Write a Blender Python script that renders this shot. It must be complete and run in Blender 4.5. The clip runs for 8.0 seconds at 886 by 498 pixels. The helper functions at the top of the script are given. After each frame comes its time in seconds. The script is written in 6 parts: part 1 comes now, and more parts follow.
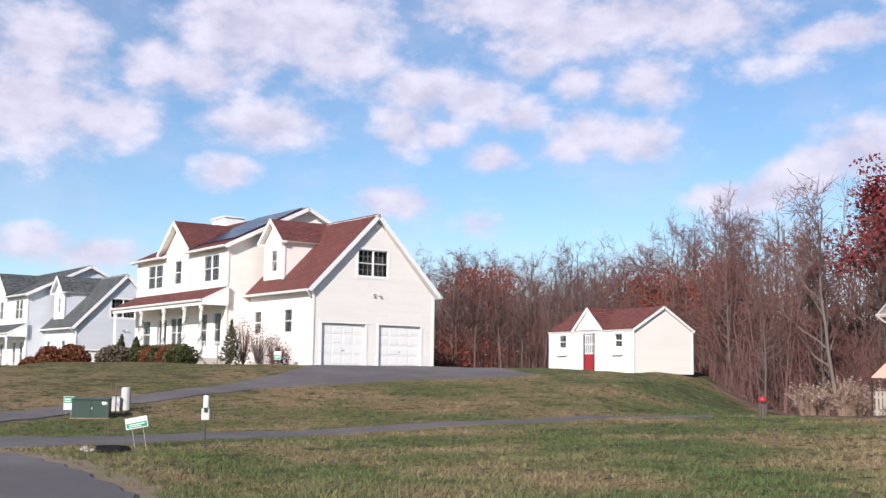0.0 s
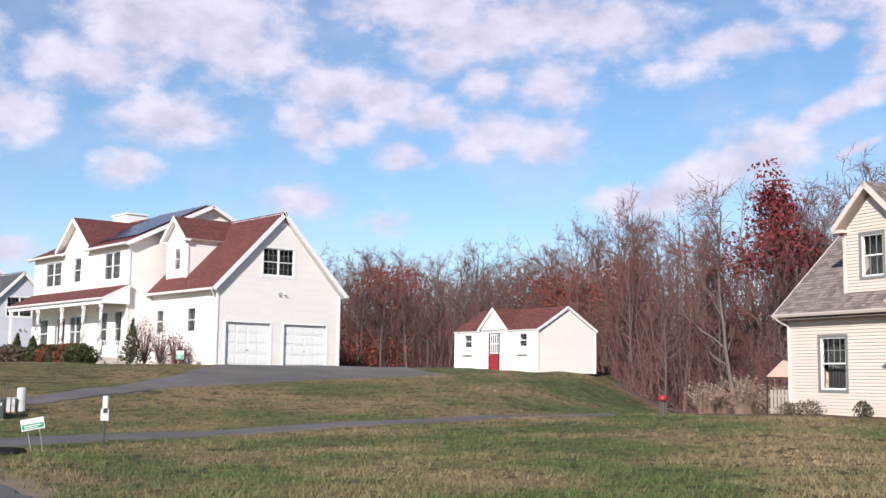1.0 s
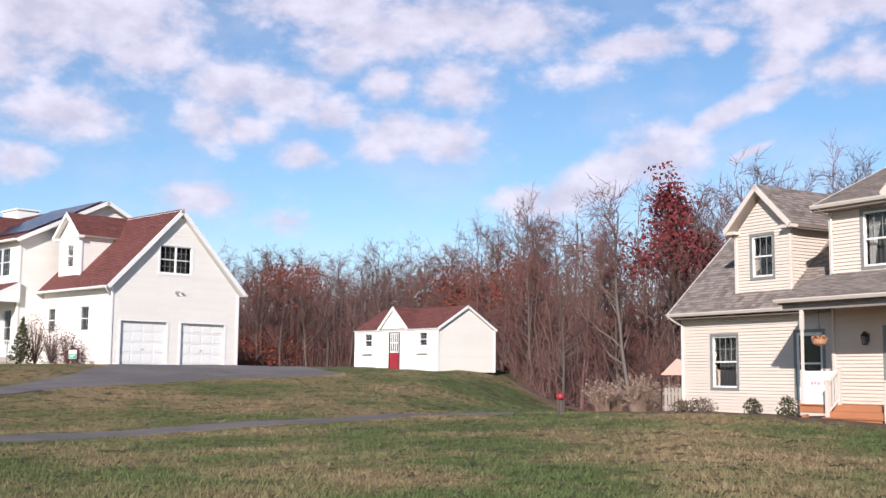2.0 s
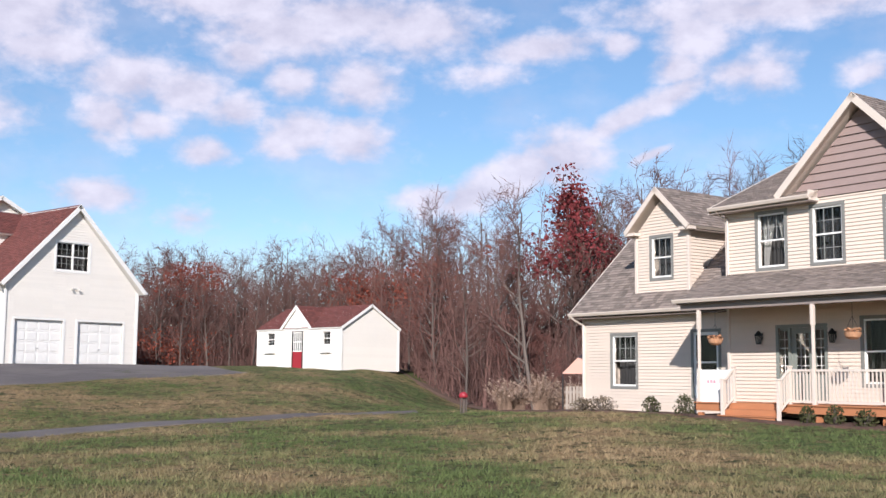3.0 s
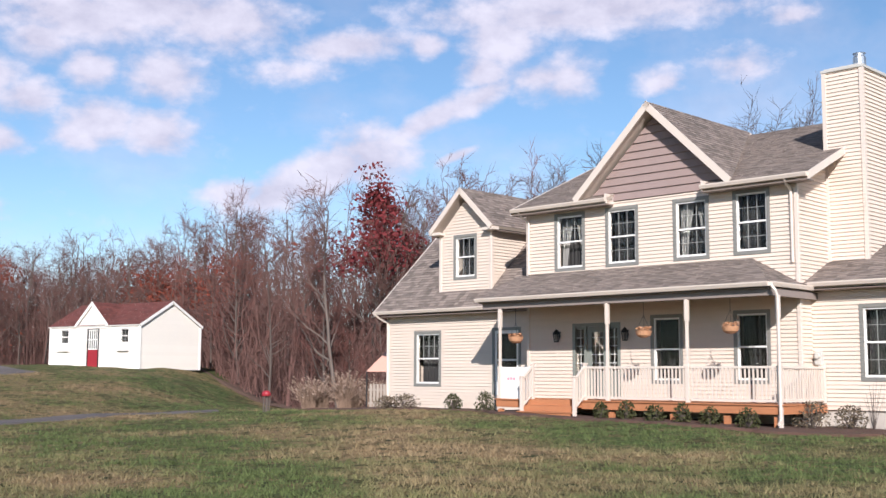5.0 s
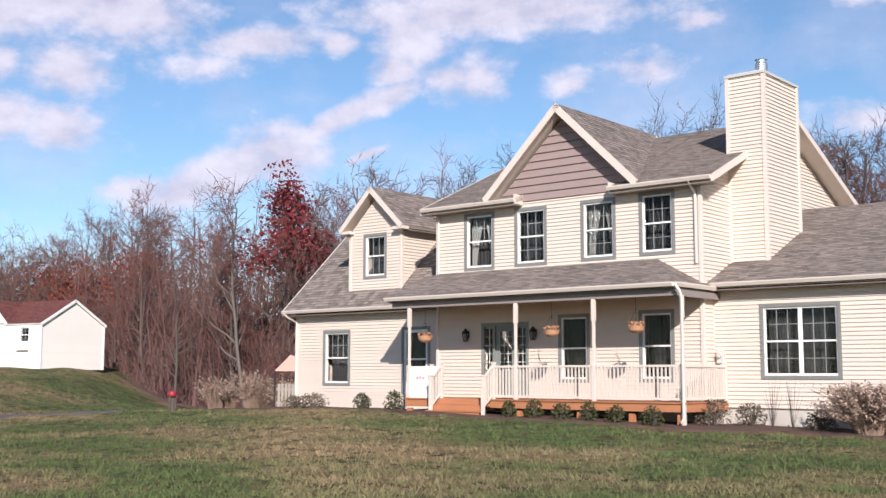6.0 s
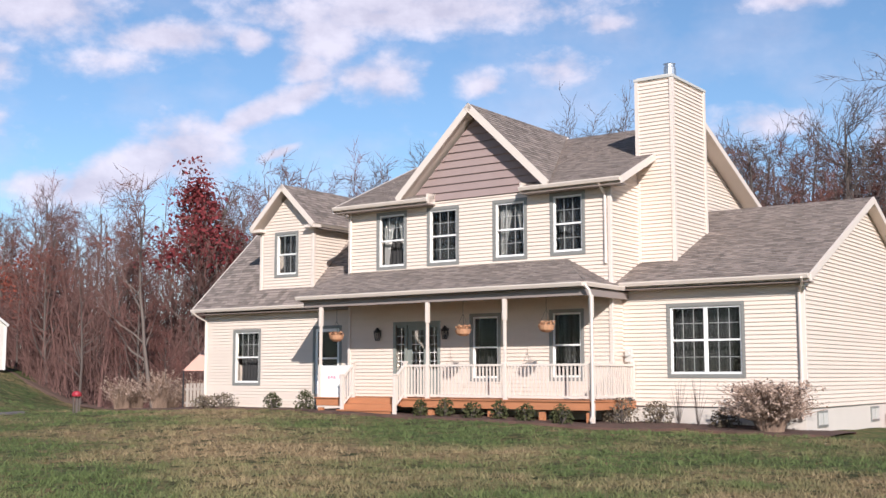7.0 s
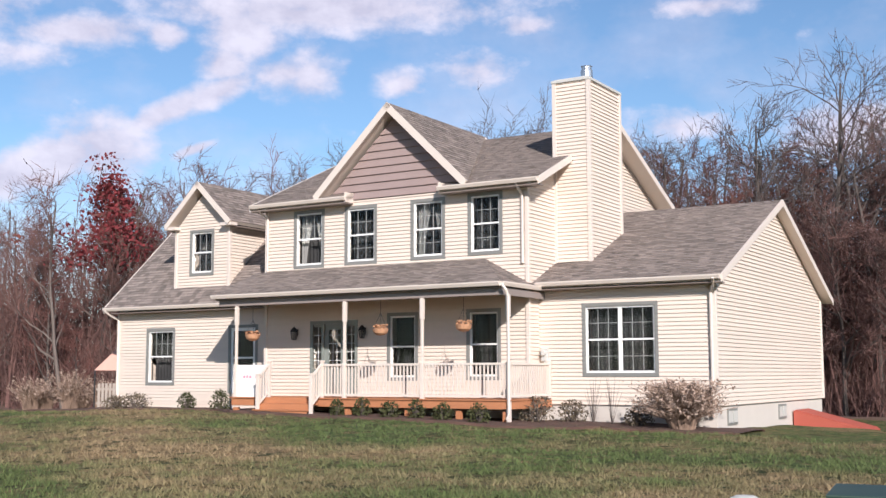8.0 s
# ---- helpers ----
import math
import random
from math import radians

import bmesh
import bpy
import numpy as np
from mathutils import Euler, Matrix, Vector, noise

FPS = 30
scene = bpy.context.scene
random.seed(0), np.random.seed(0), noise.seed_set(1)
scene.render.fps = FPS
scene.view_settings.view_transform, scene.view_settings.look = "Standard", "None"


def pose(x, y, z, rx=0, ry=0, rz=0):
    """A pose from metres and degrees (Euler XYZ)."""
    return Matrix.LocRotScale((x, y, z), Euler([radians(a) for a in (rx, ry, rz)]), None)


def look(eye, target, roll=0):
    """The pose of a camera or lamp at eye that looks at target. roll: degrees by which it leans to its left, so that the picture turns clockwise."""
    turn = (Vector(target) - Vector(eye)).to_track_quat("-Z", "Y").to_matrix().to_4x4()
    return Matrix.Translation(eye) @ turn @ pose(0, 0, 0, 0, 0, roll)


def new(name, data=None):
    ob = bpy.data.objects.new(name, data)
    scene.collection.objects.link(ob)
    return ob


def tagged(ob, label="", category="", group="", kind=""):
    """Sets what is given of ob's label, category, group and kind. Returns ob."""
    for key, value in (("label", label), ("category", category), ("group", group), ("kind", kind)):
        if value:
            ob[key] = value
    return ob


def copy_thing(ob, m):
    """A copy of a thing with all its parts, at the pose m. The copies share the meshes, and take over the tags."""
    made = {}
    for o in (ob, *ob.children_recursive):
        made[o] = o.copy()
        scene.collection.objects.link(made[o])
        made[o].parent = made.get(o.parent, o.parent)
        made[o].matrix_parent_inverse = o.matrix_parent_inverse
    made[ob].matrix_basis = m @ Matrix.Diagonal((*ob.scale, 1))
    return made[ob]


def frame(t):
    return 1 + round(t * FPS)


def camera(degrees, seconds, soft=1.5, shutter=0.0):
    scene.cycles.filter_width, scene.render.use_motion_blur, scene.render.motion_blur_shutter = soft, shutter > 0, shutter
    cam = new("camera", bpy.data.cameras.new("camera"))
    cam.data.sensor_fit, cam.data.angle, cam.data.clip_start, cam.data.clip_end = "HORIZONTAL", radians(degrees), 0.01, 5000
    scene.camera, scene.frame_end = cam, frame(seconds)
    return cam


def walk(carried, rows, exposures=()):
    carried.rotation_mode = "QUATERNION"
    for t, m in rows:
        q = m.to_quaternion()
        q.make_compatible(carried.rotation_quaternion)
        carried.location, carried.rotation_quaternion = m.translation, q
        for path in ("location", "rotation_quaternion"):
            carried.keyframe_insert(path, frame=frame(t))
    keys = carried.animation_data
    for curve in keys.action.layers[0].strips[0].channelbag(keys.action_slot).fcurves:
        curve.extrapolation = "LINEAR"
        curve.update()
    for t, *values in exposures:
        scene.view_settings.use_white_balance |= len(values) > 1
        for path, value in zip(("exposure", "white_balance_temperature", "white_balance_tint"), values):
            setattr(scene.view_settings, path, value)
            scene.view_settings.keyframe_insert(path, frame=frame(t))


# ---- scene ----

# camera: stands on the verge and turns to the right
cam = camera(42.50, 8.0)
EYE = (0.0, 0.0, 2.0)
TURNS = [  # seconds, yaw, pitch, roll
    (0.0, -0.103, 6.342, -0.850),
    (0.5, -2.383, 6.360, -0.800),
    (1.0, -4.819, 6.384, -0.760),
    (1.5, -7.315, 6.390, -0.670),
    (3.0, -14.633, 6.395, -0.490),
    (3.5, -16.938, 6.385, -0.450),
    (4.0, -19.461, 6.384, -0.370),
    (4.5, -22.002, 6.370, -0.310),
    (6.0, -28.938, 6.330, -0.105),
    (6.5, -31.190, 6.318, -0.045),
    (7.0, -33.353, 6.290, 0.040),
    (7.5, -35.477, 6.270, 0.085),
    (8.0, -37.492, 6.245, 0.145),
]
walk(cam, [(t, pose(*EYE, 90 + pitch, roll, yaw)) for t, yaw, pitch, roll in TURNS], [(0.0, 0.46, 5950, 13), (8.0, 0.46, 5950, 13)])

# ---- sky and sun ----
SUN_AZ, SUN_EL = math.atan2(-0.91, -0.415), radians(26.5)
SUN_DIR = Vector((math.cos(SUN_EL) * math.cos(SUN_AZ), math.cos(SUN_EL) * math.sin(SUN_AZ), math.sin(SUN_EL)))
sun = new("sun", bpy.data.lights.new("sun", "SUN"))
sun.data.energy, sun.data.angle, sun.data.color = 5.0, radians(0.53), (1.0, 0.915, 0.81)
sun.matrix_world = look(SUN_DIR * 50, (0, 0, 0))

world = bpy.data.worlds.new("sky")
scene.world = world
world.use_nodes = True
wn, wl = world.node_tree.nodes, world.node_tree.links
wn.clear()


def wnode(kind, **inputs):
    n = wn.new(kind)
    for k, v in inputs.items():
        n.inputs[k.replace("_", " ")].default_value = v
    return n


def wmath(op, a, b=None, c=None, clamp=False):
    n = wn.new("ShaderNodeMath")
    n.operation, n.use_clamp = op, clamp
    for i, v in enumerate((a, b, c)):
        if v is None:
            continue
        if isinstance(v, (int, float)):
            n.inputs[i].default_value = v
        else:
            wl.new(v, n.inputs[i])
    return n.outputs[0]


sky = wn.new("ShaderNodeTexSky")
sky.sky_type, sky.sun_disc = "NISHITA", False
sky.sun_elevation, sky.sun_rotation = SUN_EL, math.pi / 2 - SUN_AZ
sky.air_density, sky.dust_density, sky.ozone_density = 1.0, 0.15, 1.8
coord = wn.new("ShaderNodeTexCoord")
sep = wn.new("ShaderNodeSeparateXYZ")
wl.new(coord.outputs["Generated"], sep.inputs[0])
azim = wmath("MULTIPLY", wmath("ARCTAN2", sep.outputs[0], sep.outputs[1]), 57.2958)   # degrees to the right of +y
elev = wmath("MULTIPLY", wmath("ARCSINE", sep.outputs[2]), 57.2958)
flat = wn.new("ShaderNodeCombineXYZ")
wl.new(azim, flat.inputs[0]), wl.new(wmath("MULTIPLY", elev, 1.5), flat.inputs[1])


def wnoise(scale, detail, rough, shift=(0, 0, 0)):
    m = wn.new("ShaderNodeVectorMath")
    m.operation = "ADD"
    wl.new(flat.outputs[0], m.inputs[0])
    m.inputs[1].default_value = shift
    n = wnode("ShaderNodeTexNoise", Scale=scale, Detail=detail, Roughness=rough)
    wl.new(m.outputs[0], n.inputs["Vector"])
    return n.outputs["Fac"]


puff = wnoise(0.42, 7.0, 0.55)
wisp = wnoise(0.12, 5.0, 0.6, (31, 7, 0))
fine = wnoise(1.1, 5.0, 0.6, (5, 11, 0))
cover = None


def cloud(az, el, w, h, lean=0.0, thick=1.0):
    """One cumulus of the day's sky: where it floats, its half width and half height, all in degrees."""
    global cover
    dx, dy = wmath("SUBTRACT", azim, az), wmath("SUBTRACT", elev, el)
    dy = wmath("SUBTRACT", dy, wmath("MULTIPLY", dx, lean))
    r = wmath("ADD", wmath("POWER", wmath("ABSOLUTE", wmath("DIVIDE", dx, w * 1.22)), 2.0), wmath("POWER", wmath("ABSOLUTE", wmath("DIVIDE", dy, h * 1.22)), 2.0))
    one = wmath("MULTIPLY", wmath("SUBTRACT", 1.0, wmath("SQRT", r), clamp=True), thick)
    cover = one if cover is None else wmath("MAXIMUM", cover, one)


cloud(-19.9, 15.3, 4.0, 2.9)
cloud(-20.5, 12.5, 5.1, 3.3)
cloud(-16.9, 12.1, 3.7, 1.8)
cloud(-14.8, 14.8, 2.3, 1.8)
cloud(-10.4, 16.8, 4.8, 3.7)
cloud(-6.7, 17.0, 5.8, 3.3)
cloud(-12.3, 14.5, 3.0, 1.7)
cloud(-5.2, 15.4, 4.0, 1.5)
cloud(-9.2, 12.3, 4.2, 1.7)
cloud(-11.0, 9.9, 1.9, 1.2)
cloud(-1.2, 14.2, 3.6, 1.8)
cloud(1.5, 13.8, 3.1, 1.7)
cloud(-2.1, 12.4, 2.0, 1.8)
cloud(-0.3, 12.1, 1.8, 1.0)
cloud(6.1, 17.1, 5.8, 2.2)
cloud(3.2, 18.3, 6.8, 1.5)
cloud(9.8, 17.8, 6.6, 1.8)
cloud(12.9, 17.4, 5.2, 2.0)
cloud(4.3, 15.8, 2.0, 1.4)
cloud(6.8, 14.6, 1.7, 1.3)
cloud(3.9, 13.0, 2.0, 1.3)
cloud(2.6, 10.9, 1.8, 1.0)
cloud(7.2, 12.1, 2.6, 1.6)
cloud(10.3, 14.5, 2.6, 1.8)
cloud(10.0, 11.7, 2.4, 1.7)
cloud(6.4, 11.4, 1.8, 1.0)
cloud(16.7, 15.1, 3.3, 1.1, 0.12, 0.6)
cloud(20.6, 10.9, 3.3, 2.2)
cloud(14.1, 8.9, 2.5, 0.9)
cloud(-2.5, 8.6, 2.9, 1.1)
cloud(1.8, 7.6, 1.8, 0.9, 0, 0.7)
cloud(-19.9, 5.9, 2.7, 1.1)
cloud(-17.1, 5.6, 3.2, 1.0)
cloud(19.6, 16.4, 4.3, 1.0, 0.10)
cloud(23.5, 16.5, 1.3, 0.8)
cloud(27.3, 16.8, 2.6, 2.0)
cloud(26.5, 15.2, 1.7, 1.2)
cloud(29.5, 14.9, 3.2, 1.3, 0, 0.8)
cloud(30.1, 17.8, 9.7, 1.2)
cloud(23.9, 12.9, 3.3, 0.9, 0.5)
cloud(26.2, 13.9, 2.6, 0.9, 0.5)
cloud(17.9, 9.9, 4.9, 1.5, 0.4, 1.2)
cloud(15.9, 9.0, 2.7, 1.0, 0.3, 1.2)
cloud(25.0, 11.0, 1.3, 0.4, 0.4)
cloud(32.3, 18.2, 10.4, 1.5)
cloud(30.6, 14.8, 2.3, 1.8, 0, 0.8)
cloud(35.5, 14.5, 1.7, 1.0, 0, 0.8)
cloud(39.3, 15.1, 2.7, 1.4, 0, 0.7)
cloud(41.8, 17.3, 2.0, 0.8, 0, 0.8)
cloud(50.7, 17.8, 3.4, 0.7, 0, 0.8)
cloud(49.4, 12.1, 3.4, 1.2, 0, 0.65)
cloud(57.4, 11.5, 4.0, 1.6)
# beyond the seen part of the sky the broken cloud thins, cutting fill light
away = wmath("ABSOLUTE", wmath("SUBTRACT", azim, 18.0))
rest = wmath("MULTIPLY", wmath("SUBTRACT", wmath("DIVIDE", away, 45.0), 1.0, clamp=True), 3.0, clamp=True)
over = wmath("MULTIPLY", wmath("SUBTRACT", wmath("DIVIDE", elev, 10.0), 2.4, clamp=True), 1.0)
rest = wmath("MULTIPLY", wmath("MAXIMUM", rest, over), wmath("MULTIPLY", wmath("SUBTRACT", wisp, 0.50, clamp=True), 1.8))
cover = wmath("MAXIMUM", cover, rest)
shape = wmath("ADD", wmath("MULTIPLY", cover, 1.55), wmath("ADD", wmath("MULTIPLY", wmath("SUBTRACT", puff, 0.5), 1.9), wmath("MULTIPLY", wmath("SUBTRACT", fine, 0.5), 0.7)))
dens = wn.new("ShaderNodeMapRange")
dens.interpolation_type = "SMOOTHSTEP"
wl.new(shape, dens.inputs["Value"])
dens.inputs["From Min"].default_value, dens.inputs["From Max"].default_value = 0.08, 1.2
veil = wmath("MULTIPLY", wmath("SUBTRACT", wisp, 0.44, clamp=True), 1.25)
high = wmath("SUBTRACT", 1.0, wmath("DIVIDE", wmath("SUBTRACT", elev, 22.0, clamp=True), 1.0, clamp=True))
veil = wmath("MULTIPLY", veil, wmath("ADD", 0.25, wmath("MULTIPLY", high, 0.75)))   # haze thinned high up, out of view, to cut fill light
alpha = wmath("MAXIMUM", wmath("MULTIPLY", dens.outputs[0], 0.93), veil, clamp=True)
shade = wn.new("ShaderNodeMix")
shade.data_type = "RGBA"
wl.new(wmath("MULTIPLY", wmath("SUBTRACT", puff, 0.36, clamp=True), 3.2, clamp=True), shade.inputs["Factor"])
shade.inputs["A"].default_value, shade.inputs["B"].default_value = (0.50, 0.465, 0.53, 1), (0.68, 0.63, 0.675, 1)
tint = wn.new("ShaderNodeMix")
tint.data_type, tint.blend_type = "RGBA", "MULTIPLY"
tint.inputs["Factor"].default_value = 1.0
wl.new(sky.outputs[0], tint.inputs["A"])
tint.inputs["B"].default_value = (0.080, 0.087, 0.090, 1)
mixed = wn.new("ShaderNodeMix")
mixed.data_type = "RGBA"
wl.new(alpha, mixed.inputs["Factor"])
wl.new(tint.outputs["Result"], mixed.inputs["A"]), wl.new(shade.outputs["Result"], mixed.inputs["B"])
back = wn.new("ShaderNodeBackground")
back.inputs["Strength"].default_value = 1.0
wl.new(mixed.outputs["Result"], back.inputs["Color"])
wout = wn.new("ShaderNodeOutputWorld")
wl.new(back.outputs[0], wout.inputs["Surface"])


# ---- materials ----
def material(name, base, rough=0.7, vary=0.12, scale=3.0, fine_scale=40.0, bump=0.0, bump_scale=60.0, metal=0.0, piece=0.0, stretch=(1, 1, 1), second=None, second_at=0.55, sharp=0.12, spec=0.5, grit=0.5):
    """Paint or stuff with drift at two scales, grain in relief, and a shift from piece to piece."""
    m = bpy.data.materials.new(name)
    m.use_nodes = True
    nt = m.node_tree
    n, l = nt.nodes, nt.links
    b = n["Principled BSDF"]
    b.inputs["Roughness"].default_value, b.inputs["Metallic"].default_value = rough, metal
    b.inputs["Specular IOR Level"].default_value = spec
    tc = n.new("ShaderNodeTexCoord")
    mp = n.new("ShaderNodeMapping")
    mp.inputs["Scale"].default_value = stretch
    l.new(tc.outputs["Object"], mp.inputs[0])

    def noise_at(s, detail=4.0, r=0.6):
        t = n.new("ShaderNodeTexNoise")
        t.inputs["Scale"].default_value, t.inputs["Detail"].default_value, t.inputs["Roughness"].default_value = s, detail, r
        l.new(mp.outputs[0], t.inputs["Vector"])
        return t.outputs["Fac"]

    def mth(op, a, bb):
        t = n.new("ShaderNodeMath")
        t.operation = op
        for i, v in enumerate((a, bb)):
            if isinstance(v, (int, float)):
                t.inputs[i].default_value = v
            else:
                l.new(v, t.inputs[i])
        return t.outputs[0]

    big, small = noise_at(scale), noise_at(fine_scale, 3.0)
    val = mth("ADD", mth("MULTIPLY", mth("SUBTRACT", big, 0.5), 2 * vary), mth("MULTIPLY", mth("SUBTRACT", small, 0.5), 2 * vary * grit))
    if piece:
        g = n.new("ShaderNodeNewGeometry")
        val = mth("ADD", val, mth("MULTIPLY", mth("SUBTRACT", g.outputs["Random Per Island"], 0.5), piece))
    val = mth("ADD", val, 1.0)
    col = n.new("ShaderNodeMix")
    col.data_type = "RGBA"
    col.inputs["A"].default_value = (*base, 1)
    if second:
        col.inputs["B"].default_value = (*second, 1)
        r = n.new("ShaderNodeMapRange")
        l.new(noise_at(scale * 0.6, 6.0, 0.65), r.inputs["Value"])
        r.inputs["From Min"].default_value, r.inputs["From Max"].default_value = second_at - sharp, second_at + sharp
        l.new(r.outputs[0], col.inputs["Factor"])
    else:
        col.inputs["Factor"].default_value = 0.0
    mul = n.new("ShaderNodeVectorMath")
    mul.operation = "SCALE"
    l.new(col.outputs["Result"], mul.inputs[0]), l.new(val, mul.inputs["Scale"])
    l.new(mul.outputs[0], b.inputs["Base Color"])
    if bump:
        bp = n.new("ShaderNodeBump")
        bp.inputs["Strength"].default_value, bp.inputs["Distance"].default_value = bump, 0.02
        l.new(noise_at(bump_scale), bp.inputs["Height"])
        l.new(bp.outputs[0], b.inputs["Normal"])
    return m


def glass_material(name):
    m = bpy.data.materials.new(name)
    m.use_nodes = True
    b = m.node_tree.nodes["Principled BSDF"]
    b.inputs["Base Color"].default_value = (0.62, 0.64, 0.64, 1)
    b.inputs["Roughness"].default_value, b.inputs["Transmission Weight"].default_value, b.inputs["IOR"].default_value = 0.02, 1.0, 1.27
    return m


BEIGE = material("beige_vinyl", (0.66, 0.555, 0.465), 0.55, 0.05, 0.7, 9.0, piece=0.05)
BEIGE_TRIM = material("beige_trim", (0.64, 0.55, 0.475), 0.5, 0.04, 2.0)
# taupe of the porch beam, darkened to hold the gutter's shadow
SHADED_TRIM = material("shaded_taupe_trim", (0.25, 0.205, 0.185), 0.55, 0.05, 2.0)
SHAKE = material("mauve_shake", (0.30, 0.22, 0.20), 0.7, 0.10, 1.5, 20.0, piece=0.10)
GREY_SHINGLE = material("grey_brown_shingle", (0.205, 0.165, 0.142), 0.92, 0.18, 0.5, 7.0, bump=0.5, bump_scale=40.0, piece=0.75, grit=1.4)
RED_SHINGLE = material("rust_red_shingle", (0.135, 0.042, 0.034), 0.92, 0.18, 0.5, 6.0, bump=0.5, bump_scale=40.0, piece=0.5, grit=1.2)
DARK_SHINGLE = material("slate_grey_shingle", (0.085, 0.088, 0.086), 0.92, 0.25, 0.6, 6.0, bump=0.5, bump_scale=40.0, piece=1.0, grit=1.4)
GREEN_TRIM = material("grey_green_trim", (0.205, 0.200, 0.182), 0.5, 0.06, 3.0)
WHITE = material("white_paint", (0.80, 0.775, 0.735), 0.45, 0.03, 2.0)
SASH_BAR = material("glazing_bar", (0.26, 0.26, 0.25), 0.5, 0.04, 3.0)
IVORY = material("ivory_vinyl", (0.80, 0.745, 0.675), 0.55, 0.04, 0.7, 9.0, piece=0.04)
# bluish-white siding with the shaded gable's blue-grey put into its colour
SHADED_WHITE = material("shaded_white_vinyl", (0.60, 0.61, 0.635), 0.6, 0.05, 0.7, 9.0, piece=0.05)
DARK = material("dark_interior", (0.05, 0.045, 0.042), 0.9, 0.2)
GLASS = glass_material("window_glass")
CURTAIN = material("curtain_cloth", (0.24, 0.23, 0.215), 0.9, 0.12, 4.0, 30.0)
CEDAR = material("cedar_deck", (0.42, 0.17, 0.075), 0.75, 0.16, 2.0, 25.0, bump=0.3, piece=0.2, stretch=(1, 4, 4))
# soffit and porch ceiling colour, darkened to deepen the shade under the eaves
SHADED_SOFFIT = material("shaded_soffit_vinyl", (0.22, 0.175, 0.15), 0.6, 0.05, 2.0)
DOOR_GREEN = material("sage_door", (0.21, 0.225, 0.20), 0.45, 0.05, 3.0)
CONCRETE = material("pale_concrete", (0.56, 0.50, 0.44), 0.85, 0.08, 1.2, 30.0, bump=0.3)
RED_PAINT = material("red_paint", (0.29, 0.018, 0.028), 0.5, 0.08, 3.0)
BULKHEAD = material("brick_red_paint", (0.38, 0.085, 0.055), 0.6, 0.08, 2.0)
BLACK_PLASTIC = material("black_plastic", (0.012, 0.011, 0.011), 0.9, 0.3, 6.0, 30.0, bump=0.5, spec=0.1)
BLACK = material("black_metal", (0.02, 0.02, 0.022), 0.4, 0.1, 5.0)
STEEL = material("galvanised_steel", (0.55, 0.56, 0.58), 0.35, 0.1, 8.0, metal=0.9)
TERRACOTTA = material("coco_basket", (0.46, 0.24, 0.13), 0.9, 0.25, 12.0, 60.0, bump=0.6)
GREY_METAL = material("grey_cover", (0.50, 0.48, 0.44), 0.5, 0.08, 6.0)
BOX_GREEN = material("utility_green", (0.030, 0.055, 0.040), 0.5, 0.15, 2.0)
SIGN_GREEN = material("sign_green", (0.02, 0.26, 0.13), 0.5, 0.06, 5.0)
SOLAR = material("solar_cell", (0.025, 0.03, 0.05), 0.22, 0.1, 3.0, spec=0.8)
ASPHALT = material("worn_asphalt", (0.100, 0.085, 0.082), 0.92, 0.16, 0.5, 14.0, bump=0.5, bump_scale=50.0, second=(0.150, 0.127, 0.118), second_at=0.55)
MULCH = material("bark_mulch", (0.085, 0.045, 0.032), 0.95, 0.35, 3.0, 25.0, bump=1.0, bump_scale=30.0)
EARTH = material("bare_earth", (0.30, 0.20, 0.13), 0.95, 0.25, 2.0, 18.0, bump=0.8)
STONE = material("field_stone", (0.34, 0.29, 0.245), 0.85, 0.15, 4.0, 20.0, bump=0.5)
BARK = material("grey_bark", (0.105, 0.082, 0.070), 0.95, 0.25, 1.5, 12.0, bump=0.6, stretch=(3, 3, 0.6))
PALE_BARK = material("pale_bark", (0.15, 0.118, 0.10), 0.95, 0.25, 1.5, 12.0, bump=0.6, stretch=(3, 3, 0.6))
GREY_TWIG = material("grey_twigs", (0.088, 0.070, 0.064), 0.95, 0.3, 0.6, 5.0, piece=0.4)
TWIG = material("brown_twigs", (0.128, 0.066, 0.055), 0.95, 0.3, 0.6, 5.0, piece=0.5)
RED_TWIG = material("russet_twigs", (0.150, 0.062, 0.050), 0.95, 0.3, 0.6, 5.0, piece=0.5)
MAROON_LEAF = material("maroon_leaves", (0.165, 0.032, 0.034), 0.8, 0.3, 0.5, 3.0, piece=0.7, spec=0.15)
ORANGE_LEAF = material("orange_leaves", (0.21, 0.052, 0.032), 0.8, 0.3, 0.5, 3.0, piece=0.6, spec=0.15)
EVERGREEN = material("evergreen_leaves", (0.060, 0.062, 0.026), 0.9, 0.3, 2.0, 10.0, piece=0.6, spec=0.15)
RED_BUSH = material("burgundy_leaves", (0.14, 0.045, 0.045), 0.85, 0.3, 2.0, 10.0, piece=0.7, spec=0.15)
RUST_BUSH = material("rust_leaves", (0.135, 0.050, 0.024), 0.85, 0.3, 2.0, 10.0, piece=0.6, spec=0.15)
GREY_BUSH = material("dusty_shrub_leaves", (0.135, 0.105, 0.072), 0.9, 0.3, 2.0, 10.0, piece=0.6, spec=0.15)
PLUME_HEAD = material("feathery_plume", (0.34, 0.245, 0.19), 0.9, 0.2, 2.0, 10.0, piece=0.4)
# near-black slats behind the panes, coloured to pass for unlit rooms
ROOM_DARK = material("room_dark", (0.026, 0.024, 0.023), 0.8, 0.2, 3.0)
PLUME = material("dry_grass", (0.26, 0.175, 0.125), 0.9, 0.25, 2.0, 10.0, piece=0.5)


